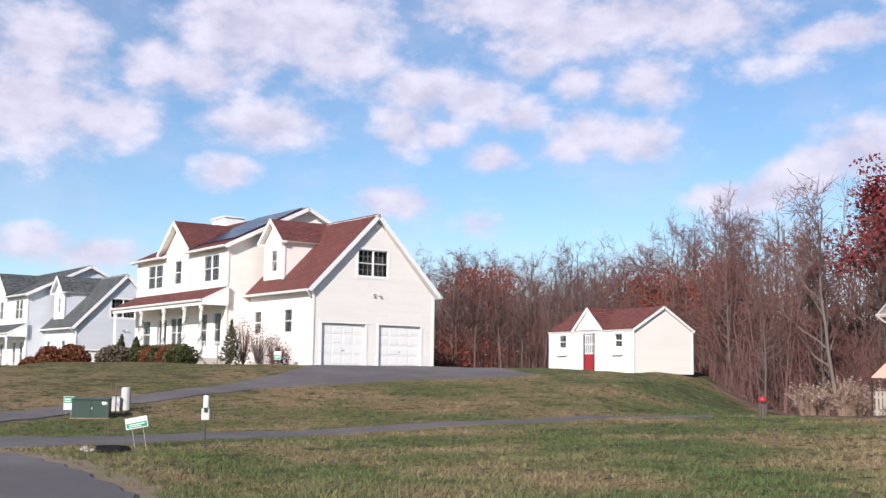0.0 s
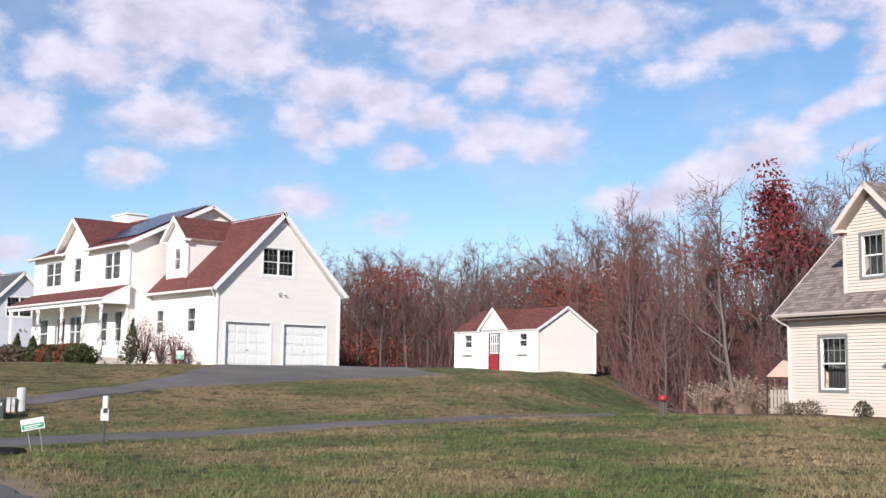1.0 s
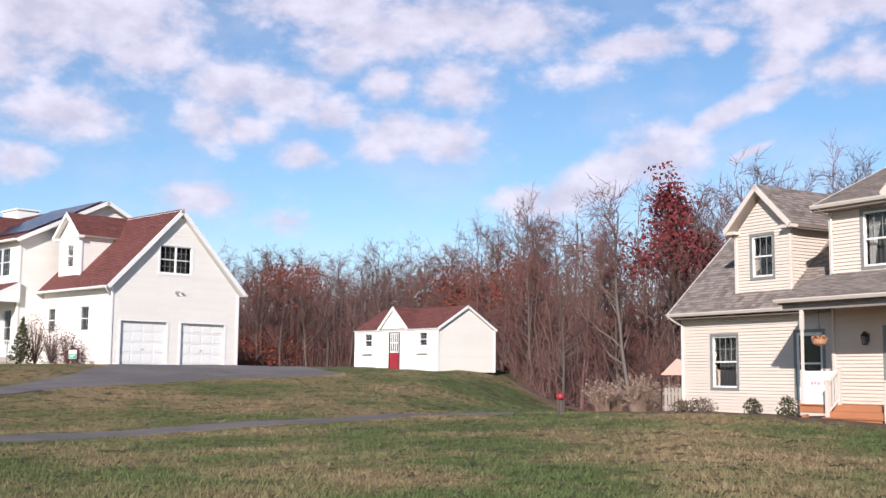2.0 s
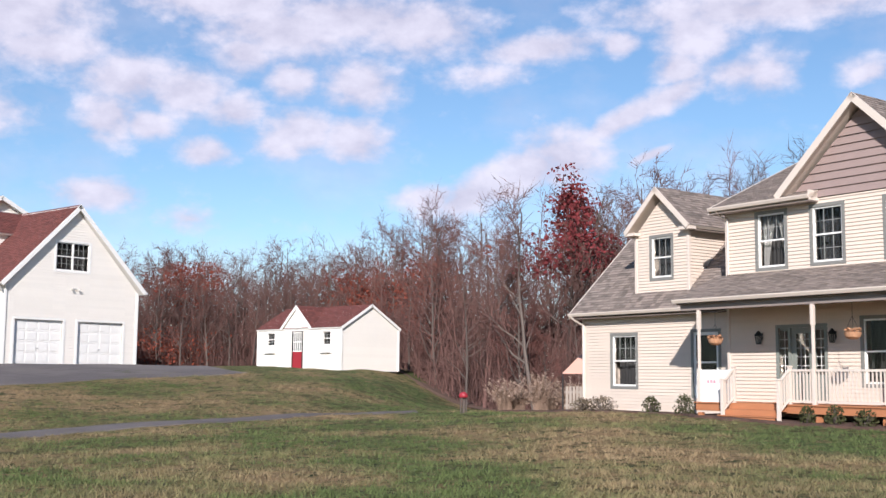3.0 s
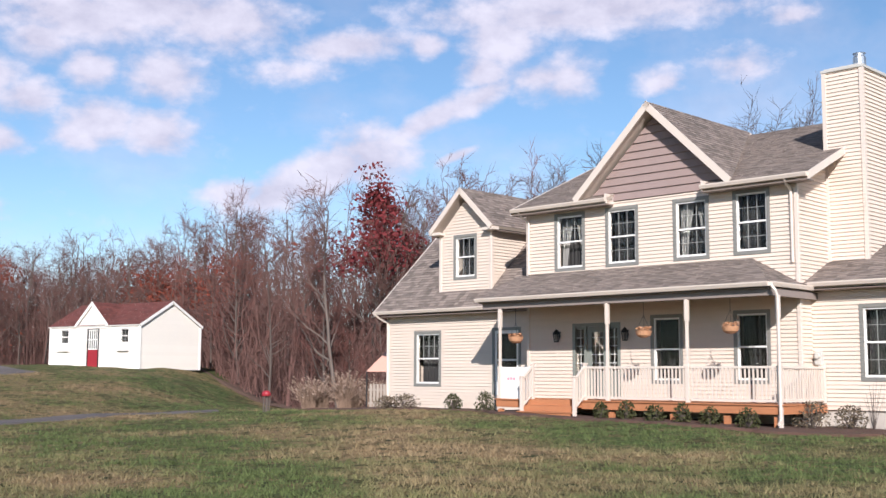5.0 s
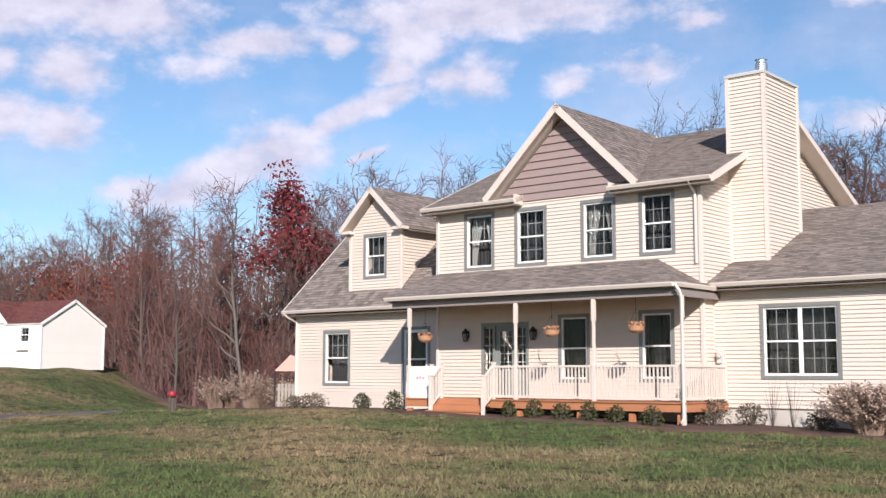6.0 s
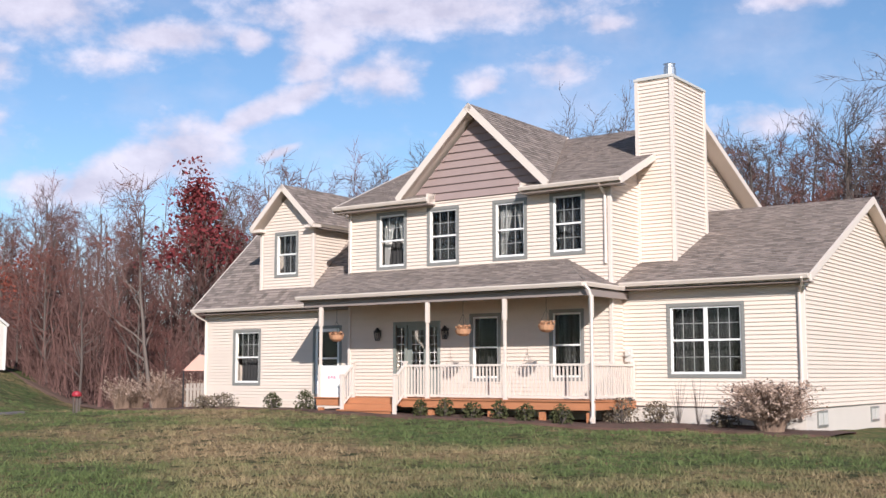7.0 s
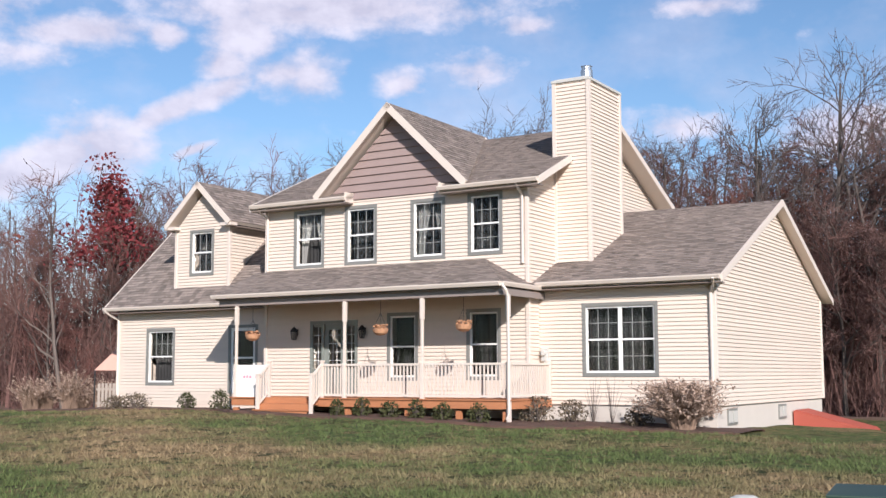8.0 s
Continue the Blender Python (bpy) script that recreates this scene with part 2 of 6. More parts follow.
# ---- meshes ----
class Shape:
    """Collects faces; boxes, prisms and tubes can be added before it becomes one mesh."""

    def __init__(self):
        self.v, self.f = [], []

    def poly(self, pts):
        i = len(self.v)
        self.v += [tuple(p) for p in pts]
        self.f.append(tuple(range(i, i + len(pts))))

    def prism(self, ring, shift):
        """A closed solid: a planar ring of points and its copy moved by shift."""
        k, i = len(ring), len(self.v)
        s = Vector(shift)
        self.v += [tuple(p) for p in ring] + [tuple(Vector(p) + s) for p in ring]
        self.f.append(tuple(range(i, i + k)))
        self.f.append(tuple(range(i + 2 * k - 1, i + k - 1, -1)))
        for j in range(k):
            self.f.append((i + j, i + (j + 1) % k, i + k + (j + 1) % k, i + k + j))

    def box(self, x0, x1, y0, y1, z0, z1):
        self.prism([(x0, y0, z0), (x1, y0, z0), (x1, y1, z0), (x0, y1, z0)], (0, 0, z1 - z0))

    def tube(self, a, b, ra, rb, sides=6, cap=True):
        a, b = Vector(a), Vector(b)
        d = (b - a).normalized()
        s = d.orthogonal().normalized()
        t = d.cross(s)
        i = len(self.v)
        for c, r in ((a, ra), (b, rb)):
            for k in range(sides):
                w = 2 * math.pi * k / sides
                self.v.append(tuple(c + (s * math.cos(w) + t * math.sin(w)) * r))
        for k in range(sides):
            self.f.append((i + k, i + (k + 1) % sides, i + sides + (k + 1) % sides, i + sides + k))
        if cap:
            self.f.append(tuple(range(i + sides - 1, i - 1, -1)))
            self.f.append(tuple(range(i + sides, i + 2 * sides)))

    def spike(self, a, b, r):
        """A thin three-sided point from a to b."""
        a, b = Vector(a), Vector(b)
        d = (b - a).normalized()
        s = d.orthogonal() * r
        t = d.cross(s)
        i = len(self.v)
        self.v += [tuple(a + s), tuple(a - s * 0.5 + t * 0.87), tuple(a - s * 0.5 - t * 0.87), tuple(b)]
        self.f += [(i, i + 1, i + 3), (i + 1, i + 2, i + 3), (i + 2, i, i + 3)]

    def lathe(self, profile, sides=12, at=(0, 0, 0)):
        i, x, y, z = len(self.v), *at
        for r, h in profile:
            for k in range(sides):
                w = 2 * math.pi * k / sides
                self.v.append((x + r * math.cos(w), y + r * math.sin(w), z + h))
        for j in range(len(profile) - 1):
            for k in range(sides):
                a, b = i + j * sides + k, i + j * sides + (k + 1) % sides
                self.f.append((a, b, b + sides, a + sides))

    def mesh(self, name, fix=True):
        me = bpy.data.meshes.new(name)
        me.from_pydata(self.v, [], self.f)
        if fix and len(self.f) < 60000:
            bm = bmesh.new()
            bm.from_mesh(me)
            bmesh.ops.recalc_face_normals(bm, faces=bm.faces)
            bm.to_mesh(me)
            bm.free()
        me.update()
        return me


def part(name, shape, mat, parent, label="", bevel=0.0, fix=True):
    ob = new(name, shape.mesh(name, fix))
    ob.data.materials.append(mat)
    ob.parent = parent
    if label:
        ob["label"] = label
    if bevel:
        md = ob.modifiers.new("bevel", "BEVEL")
        md.width, md.segments, md.limit_method = bevel, 2, "ANGLE"
    return ob


def thing(name, label, category, m, group="", kind=""):
    ob = new(name)
    ob.matrix_world = m
    return tagged(ob, label, category, group, kind)


def single(name, shape, mat, m, label, category, group="", kind="", fix=True):
    ob = part(name, shape, mat, None, fix=fix)
    ob.matrix_world = m
    return tagged(ob, label, category, group, kind)


def clip(ring, a, b, c):
    """The part of a convex ring of (s, t) where a*s + b*t <= c."""
    out = []
    for i, p in enumerate(ring):
        q = ring[(i + 1) % len(ring)]
        dp, dq = a * p[0] + b * p[1] - c, a * q[0] + b * q[1] - c
        if dp <= 0:
            out.append(p)
        if dp * dq < 0:
            k = dp / (dp - dq)
            out.append((p[0] + (q[0] - p[0]) * k, p[1] + (q[1] - p[1]) * k))
    return out


def rect_clip(ring, s0, s1, t0, t1):
    for a, b, c in ((-1, 0, -s0), (1, 0, s1), (0, -1, -t0), (0, 1, t1)):
        ring = clip(ring, a, b, c)
        if len(ring) < 3:
            return []
    return ring


class Face:
    """A flat side of a building: origin, direction along, direction up, outward normal."""

    def __init__(self, o, along, up, out):
        self.o, self.a, self.u, self.n = Vector(o), Vector(along).normalized(), Vector(up).normalized(), Vector(out).normalized()

    def at(self, s, t, d=0.0):
        return self.o + self.a * s + self.u * t + self.n * d


def cells(ring, holes):
    ss = sorted({min(p[0] for p in ring), max(p[0] for p in ring), *[h[i] for h in holes for i in (0, 1)]})
    tt = sorted({min(p[1] for p in ring), max(p[1] for p in ring), *[h[i] for h in holes for i in (2, 3)]})
    for s0, s1 in zip(ss, ss[1:]):
        run = None
        for t0, t1 in zip(tt, tt[1:]):
            if any(h[0] <= s0 + 1e-6 and s1 <= h[1] + 1e-6 and h[2] <= t0 + 1e-6 and t1 <= h[3] + 1e-6 for h in holes):
                if run:
                    yield (s0, s1, *run)
                run = None
            else:
                run = (run[0], t1) if run else (t0, t1)
        if run:
            yield (s0, s1, *run)


def wall(face, ring, holes, mat, parent, thick=0.16, name="wall"):
    sh = Shape()
    for c in cells(ring, holes):
        r = rect_clip(ring, *c)
        if r:
            sh.prism([face.at(s, t) for s, t in r], -face.n * thick)
    ob = part(name, sh, mat, parent)
    bm = bmesh.new()
    bm.from_mesh(ob.data)
    bmesh.ops.remove_doubles(bm, verts=bm.verts, dist=1e-4)
    bm.to_mesh(ob.data)
    bm.free()
    return ob


def courses(name, face, ring, holes, mat, parent, step, lip, base=0.004, tab=0.0, label=""):
    """Lapped rows (siding, shingles): each row stands out at its lower edge. tab: rows are cut into tabs about this long."""
    sh = Shape()
    rng = random.Random(len(name) + int(face.o.x * 10))
    t0, t1 = min(p[1] for p in ring), max(p[1] for p in ring)
    rows = int(math.ceil((t1 - t0) / step))
    for c in cells(ring, holes):
        for k in range(rows):
            lo, hi = t0 + k * step, t0 + (k + 1) * step
            r = rect_clip(ring, c[0], c[1], max(lo, c[2]), min(hi, c[3]))
            if len(r) < 3:
                continue
            bits = [r]
            if tab:
                bits, s = [], min(p[0] for p in r) - rng.random() * tab
                end = max(p[0] for p in r)
                while s < end:
                    w = tab * rng.uniform(0.7, 1.5)
                    b = rect_clip(r, s, s + w, lo - 1, hi + 1)
                    if len(b) >= 3:
                        bits.append(b)
                    s += w
            for b in bits:
                extra = rng.uniform(0, 0.5) * lip if tab else 0.0
                out = [face.at(s, t, base + (lip + extra) * (hi - t) / step) for s, t in b]
                sh.poly(out)
                for i, p in enumerate(b):
                    q = b[(i + 1) % len(b)]
                    if abs(p[1] - q[1]) < 1e-6 and p[1] < hi - step * 0.3:
                        sh.poly([out[(i + 1) % len(b)], out[i], face.at(*p), face.at(*q)])
    return part(name, sh, mat, parent, label, fix=False)


def window(face, s0, s1, t0, t1, trim, parent, units=1, grid=(3, 2), sash=None, lower=True, casing=0.10, curtain=False, name="window"):
    """A sash window in its opening: casing, white sashes, glazing bars, panes, near-black slats standing in for the
    dark room behind.
    """
    sash = sash or WHITE
    bar_mat = SASH_BAR
    sh = Shape()
    c = casing
    for a0, a1, b0, b1 in ((s0 - c, s0, t0 - c, t1 + c), (s1, s1 + c, t0 - c, t1 + c), (s0, s1, t1, t1 + c), (s0, s1, t0 - c, t0)):
        sh.prism([face.at(a, b, -0.05) for a, b in ((a0, b0), (a1, b0), (a1, b1), (a0, b1))], face.n * 0.085)
    win = part(name, sh, trim, parent)
    fr, bars = Shape(), Shape()
    w = (s1 - s0) / units
    for k in range(units):
        a, b, mid = s0 + k * w, s0 + (k + 1) * w, (t0 + t1) / 2
        e = 0.045
        for r0, r1, q0, q1, d in ((a, a + e, t0, t1, 0.0), (b - e, b, t0, t1, 0.0), (a + e, b - e, t1 - e, t1, 0.0), (a + e, b - e, t0, t0 + e * 1.3, 0.0), (a + e, b - e, mid - e * 0.5, mid + e * 0.5, 0.004)):
            fr.prism([face.at(x, y, -0.075) for x, y in ((r0, q0), (r1, q0), (r1, q1), (r0, q1))], face.n * (0.07 + d))
        for half, (y0, y1) in enumerate(((mid, t1), (t0, mid))):
            if half and not lower:
                continue
            for i in range(1, grid[0]):
                x = a + e + (b - a - 2 * e) * i / grid[0]
                bars.prism([face.at(p, q, -0.052) for p, q in ((x - 0.0075, y0 + e * 0.5), (x + 0.0075, y0 + e * 0.5), (x + 0.0075, y1 - e * 0.5), (x - 0.0075, y1 - e * 0.5))], face.n * 0.014)
            for i in range(1, grid[1]):
                y = y0 + (y1 - y0) * i / grid[1]
                bars.prism([face.at(p, q, -0.049) for p, q in ((a + e, y - 0.0075), (b - e, y - 0.0075), (b - e, y + 0.0075), (a + e, y + 0.0075))], face.n * 0.014)
            pane = Shape()
            pane.prism([face.at(p, q, -0.060) for p, q in ((a + e * 0.6, y0), (b - e * 0.6, y0), (b - e * 0.6, y1), (a + e * 0.6, y1))], face.n * 0.004)
            g = part("pane", pane, GLASS, win)
            g.visible_shadow = False
    part("sash", fr, sash, win, "white sash frame")
    if bars.f:
        part("muntin", bars, bar_mat, win, "thin pale bars")
    # pleated near-black sheet added behind the glass in place of room darkness
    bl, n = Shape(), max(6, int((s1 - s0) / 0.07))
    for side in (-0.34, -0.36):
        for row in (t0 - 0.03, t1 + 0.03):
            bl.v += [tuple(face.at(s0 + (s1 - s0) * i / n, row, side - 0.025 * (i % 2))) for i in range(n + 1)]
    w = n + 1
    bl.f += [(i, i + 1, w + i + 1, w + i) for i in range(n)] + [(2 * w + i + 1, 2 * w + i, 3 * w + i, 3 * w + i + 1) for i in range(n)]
    part("room_dark_sheet", bl, ROOM_DARK, win, "near-black pleated slats standing in for the dark room", fix=False)
    if curtain:
        cu = Shape()
        n = 14
        for side in (0, 1):
            x0 = s0 + 0.03 if side == 0 else s1 - 0.03
            for i in range(n):
                f0, f1 = i / n, (i + 1) / n
                sweep = (s1 - s0) * 0.48
                for j in range(6):
                    g0, g1 = j / 6, (j + 1) / 6
                    wid = lambda h: sweep * (0.35 + 0.65 * h ** 1.5)
                    q = []
                    for ff, gg in ((f0, g0), (f1, g0), (f1, g1), (f0, g1)):
                        x = x0 + (1 if side == 0 else -1) * wid(gg) * ff
                        q.append(face.at(x, t0 + (t1 - t0) * gg, -0.22 - 0.03 * math.sin(ff * 20)))
                    cu.poly(q)
        part("curtain", cu, CURTAIN, win, "pale gathered curtain", fix=False)
    return win


def roof(parent, face, ring, shingle, edge, thick=0.16, step=0.145, label=""):
    """A roof slope: a deck with painted edge and rows of shingle tabs on it."""
    sh = Shape()
    sh.prism([face.at(s, t, -thick) for s, t in ring], face.n * (thick - 0.003))
    deck = part("roof_deck", sh, edge, parent)
    courses("shingles", face, ring, [], shingle, deck, step, 0.012, 0.0, tab=0.21, label=label)
    return deck


def beam(parent, name, a, b, w, h, mat, up=(0, 0, 1), label=""):
    """A straight board from a to b; w across, h along up (downwards from the line)."""
    a, b, up = Vector(a), Vector(b), Vector(up).normalized()
    side = (b - a).normalized().cross(up).normalized()
    sh = Shape()
    sh.prism([a - side * w / 2, a + side * w / 2, a + side * w / 2 - up * h, a - side * w / 2 - up * h], b - a)
    return part(name, sh, mat, parent, label)


def gutter(parent, a, b, out, mat):
    """A K-shaped eaves trough along a-b."""
    a, b, out = Vector(a), Vector(b), Vector(out)
    z = Vector((0, 0, 1))
    sh = Shape()
    sh.prism([a, a + out * 0.12, a + out * 0.12 - z * 0.03, a + out * 0.08 - z * 0.11, a - z * 0.11], b - a)
    return part("gutter", sh, mat, parent)


def downspout(parent, pts, mat, r=0.04):
    sh = Shape()
    for p, q in zip(pts, pts[1:]):
        sh.tube(p, q, r, r, 6)
    return part("downspout", sh, mat, parent)


Z = Vector((0, 0, 1))


# ---- ground ----
def smooth(t):
    t = np.clip(t, 0, 1)
    return t * t * (3 - 2 * t)


def height(x, y):
    """The lie of the land: a flat verge, a bank up to the white house's lot, a low rise under the beige house."""
    q = x - 0.45 * (y - 44)
    h = 0.4 + 2.03 * smooth((y - 28) / 33) * smooth((13 - q) / 8) + 0.48 * smooth(1 - np.hypot(x - 17, y - 32) / 24) - 0.35 * smooth((x - 25) / 12)
    h = h - 1.05 * smooth((-19.5 - x) / 6) * smooth((y - 35) / 25)
    r = np.hypot(x, y)
    h = h + 0.035 * np.sin(x * 0.9 + 1.3 * np.sin(y * 0.31)) * np.sin(y * 0.7) * smooth((r - 8) / 10)
    calm = np.maximum(smooth((x - np.interp(y, [8, 15.1, 18.5, 21.3, 22.9], [-2.6, -3.8, -5.7, -7.5, -9.4]) - 0.3) / 2.0), smooth((y - 23) / 2))
    h = h + 0.022 * calm * np.sin(x * 2.3 + 1.7 * np.sin(y * 0.9)) * np.sin(y * 2.9 + 1.1 * np.sin(x * 0.8)) * smooth((r - 8) / 6)
    return h * smooth((900 - r) / 700)


def sheet(xs, ys, lift=0.0):
    gx, gy = np.meshgrid(xs, ys)
    gz = height(gx, gy) + lift
    sh = Shape()
    sh.v = [tuple(p) for p in np.stack([gx, gy, gz], -1).reshape(-1, 3).tolist()]
    nx = len(xs)
    sh.f = [(j * nx + i, j * nx + i + 1, (j + 1) * nx + i + 1, (j + 1) * nx + i) for j in range(len(ys) - 1) for i in range(nx - 1)]
    return sh


def lawn_material():
    m = bpy.data.materials.new("autumn_lawn")
    m.use_nodes = True
    n, l = m.node_tree.nodes, m.node_tree.links
    b = n["Principled BSDF"]
    b.inputs["Roughness"].default_value, b.inputs["Specular IOR Level"].default_value = 0.95, 0.15
    tc = n.new("ShaderNodeTexCoord")

    def noise_at(s, d, r=0.6):
        t = n.new("ShaderNodeTexNoise")
        t.inputs["Scale"].default_value, t.inputs["Detail"].default_value, t.inputs["Roughness"].default_value = s, d, r
        l.new(tc.outputs["Object"], t.inputs["Vector"])
        return t.outputs["Fac"]

    def ramp(src, lo, hi):
        r = n.new("ShaderNodeMapRange")
        l.new(src, r.inputs["Value"])
        r.inputs["From Min"].default_value, r.inputs["From Max"].default_value = lo, hi
        return r.outputs[0]

    def mix(f, a, bb):
        x = n.new("ShaderNodeMix")
        x.data_type = "RGBA"
        l.new(f, x.inputs["Factor"])
        for k, v in (("A", a), ("B", bb)):
            if isinstance(v, tuple):
                x.inputs[k].default_value = (*v, 1)
            else:
                l.new(v, x.inputs[k])
        return x.outputs["Result"]

    sparse = mix(ramp(noise_at(9.0, 4), 0.35, 0.65), (0.070, 0.080, 0.023), (0.142, 0.136, 0.046))
    lush = mix(ramp(noise_at(8.0, 4), 0.35, 0.65), (0.046, 0.078, 0.022), (0.100, 0.126, 0.042))
    east = n.new("ShaderNodeSeparateXYZ")
    l.new(tc.outputs["Object"], east.inputs[0])
    green = mix(ramp(east.outputs[0], -4.0, 9.0), sparse, lush)   # thicker turf round the beige house
    straw = mix(ramp(noise_at(14.0, 4), 0.35, 0.65), (0.185, 0.122, 0.058), (0.31, 0.21, 0.115))
    worn = ramp(noise_at(0.16, 6, 0.65), 0.43, 0.59)
    col = mix(worn, green, straw)
    col = mix(ramp(noise_at(2.2, 6, 0.75), 0.48, 0.66), col, straw)
    col = mix(ramp(noise_at(0.9, 7, 0.78), 0.50, 0.60), col, (0.066, 0.062, 0.025))
    col = mix(ramp(noise_at(3.6, 5, 0.75), 0.54, 0.62), col, (0.030, 0.038, 0.013))
    col = mix(ramp(noise_at(7.0, 4, 0.7), 0.56, 0.66), col, (0.022, 0.026, 0.010))
    l.new(col, b.inputs["Base Color"])
    bp = n.new("ShaderNodeBump")
    bp.inputs["Strength"].default_value, bp.inputs["Distance"].default_value = 0.9, 0.05
    l.new(noise_at(16.0, 5, 0.7), bp.inputs["Height"])
    l.new(bp.outputs[0], b.inputs["Normal"])
    return m


LAWN = lawn_material()
near = list(np.arange(-46, 60.1, 0.4))
far_lo, far_hi = [-1500, -700, -350, -200, -120, -80, -60], [75, 95, 130, 200, 350, 700, 1500]
ground = single("ground", sheet(np.array(far_lo + near + far_hi), np.array([-1500, -600, -200, -80, -40, -20] + list(np.arange(-8, 90.1, 0.4)) + [100, 120, 160, 260, 500, 900, 1500])), LAWN, Matrix.Identity(4), "autumn lawn, green with straw-coloured worn patches", "lawn", kind="structure", fix=False)
for p in ground.data.polygons:
    p.use_smooth = True


def ribbon(left, right, lift, mat, name, label, category, across=6, along=8):
    """A paved strip draped over the ground between two edge lines."""
    sh = Shape()
    L, R = [], []
    for line, out in ((left, L), (right, R)):
        for (x0, y0), (x1, y1) in zip(line, line[1:]):
            out += [(x0 + (x1 - x0) * k / along, y0 + (y1 - y0) * k / along) for k in range(along)]
        out.append(line[-1])
    steps = [0.0, 0.015] + [0.06 + 0.88 * k / across for k in range(across + 1)] + [0.985, 1.0]
    for i, (a, b) in enumerate(zip(L, R)):
        for k in steps:
            wob = 0.05 * math.sin(i * 1.7 + k)
            x, y = a[0] + (b[0] - a[0]) * k + wob, a[1] + (b[1] - a[1]) * k + wob
            sh.v.append((x, y, float(height(x, y)) + (lift if 0 < k < 1 else -0.03)))
    w = len(steps)
    sh.f = [(i * w + k, i * w + k + 1, (i + 1) * w + k + 1, (i + 1) * w + k) for i in range(len(L) - 1) for k in range(w - 1)]
    return single(name, sh, mat, Matrix.Identity(4), label, category, kind="structure", fix=False)


LANE_FAR = [(-60.0, 24.5), (-30.0, 24.5), (-13.95, 26.47), (-10.18, 26.71), (-8.17, 27.7), (-5.93, 29.46), (-3.36, 31.11), (-1.28, 32.5), (2.78, 34.6), (7.64, 38.06), (9.29, 39.25)]
LANE_NEAR = [(-60.0, 18.0), (-30.0, 18.5), (-12.05, 21.53), (-8.42, 23.59), (-7.43, 25.1), (-5.47, 27.14), (-3.24, 29.49), (-1.22, 31.0), (2.72, 33.5), (7.36, 36.94), (9.21, 38.55)]
ribbon(LANE_FAR, LANE_NEAR, 0.03, ASPHALT, "lane", "narrow grey asphalt lane crossing the lawn", "lane", along=5)
ribbon([(-40, 18), (-16, 33.4), (-13.5, 34.9), (-11.4, 39.8), (-8.5, 45.3), (-7.1, 50.5), (-6.9, 55.5), (-6.6, 59.6)],
       [(-40, 15), (-14.5, 29.6), (-12.4, 32.3), (-10.3, 38.3), (-7.2, 44.0), (-1.9, 48.2), (4.6, 52.0), (0.6, 64.5)], 0.04, ASPHALT, "driveway", "worn grey asphalt driveway running up to the garage", "driveway", across=14)
ribbon([(-60, 18.3), (-30, 18.8), (-13, 21.8), (-9.4, 22.9), (-7.5, 21.3), (-5.7, 18.5), (-3.8, 15.1), (-2.6, 8.0), (-2.0, -12), (-2.0, -60)],
       [(-60, 10), (-30, 10), (-20, 10), (-16, 10), (-14, 9), (-13, 8), (-12, 6), (-11, 0), (-11, -12), (-11, -60)], 0.06, ASPHALT, "road", "grey asphalt road with worn edges", "road", across=8)

VERGE = material("bare_verge", (0.22, 0.150, 0.105), 0.95, 0.3, 1.5, 14.0, bump=0.8, bump_scale=25.0, second=(0.16, 0.125, 0.062), second_at=0.5)
ribbon([(-9.0, 23.15), (-7.1, 21.55), (-5.3, 18.7), (-3.35, 15.25), (-2.15, 8.0), (-1.55, -12)],
       [(-9.6, 22.7), (-7.7, 21.1), (-5.9, 18.3), (-4.0, 14.9), (-2.8, 8.0), (-2.2, -12)], 0.02, VERGE, "verge", "bare straw-brown strip along the road's edge", "verge", across=3, along=10)


# ---- beige house ----
def house_pose(x, y, z, yaw):
    return pose(x, y, z, 0, 0, yaw)


def plane_of(pts, along):
    o, a = Vector(pts[0]), Vector(along).normalized()
    u = Vector((0, 0, 0))
    for p in pts[1:]:
        d = Vector(p) - o
        d = d - a * d.dot(a)
        if d.length > u.length:
            u = d
    u.normalize()
    if u.z < 0:
        u = -u
    n = a.cross(u)
    if n.z < 0:
        n = -n
    f = Face(o, a, u, n)
    return f, [((Vector(p) - o).dot(a), (Vector(p) - o).dot(u)) for p in pts]


def ccw(ring):
    s = sum(p[0] * q[1] - q[0] * p[1] for p, q in zip(ring, ring[1:] + ring[:1]))
    return ring if s > 0 else ring[::-1]


def slope(parent, pts, along, shingle, edge, label="", thick=0.16):
    f, ring = plane_of(pts, along)
    low = min(t for s, t in ring)
    if low < 0:
        f.o = f.o + f.u * low
        ring = [(s, t - low) for s, t in ring]
    return roof(parent, f, ccw(ring), shingle, edge, thick, label=label)


def clad(face, ring, holes, mat, parent, step, name="wall", lip=0.030, label=""):
    w = wall(face, ring, holes, mat, parent, name=name)
    courses("siding", face, ring, [(h[0] - 0.09, h[1] + 0.09, h[2] - 0.09, h[3] + 0.09) for h in holes], mat, w, step, lip, label=label)
    return w


def corner(parent, x, y, z0, z1, mat, w=0.11):
    sh = Shape()
    sh.box(x - w / 2, x + w / 2, y - w / 2, y + w / 2, z0, z1)
    return part("corner_board", sh, mat, parent, bevel=0.01)


FRONT = lambda v: Face((0, v, 0), (1, 0, 0), (0, 0, 1), (0, -1, 0))
RIGHT = lambda u: Face((u, 0, 0), (0, 1, 0), (0, 0, 1), (1, 0, 0))
LEFT = lambda u: Face((u, 0, 0), (0, 1, 0), (0, 0, 1), (-1, 0, 0))
REAR = lambda v: Face((0, v, 0), (1, 0, 0), (0, 0, 1), (0, 1, 0))
UX, VY = (1, 0, 0), (0, 1, 0)

B_POSE = house_pose(20.141, 24.634, 0, -69.07)
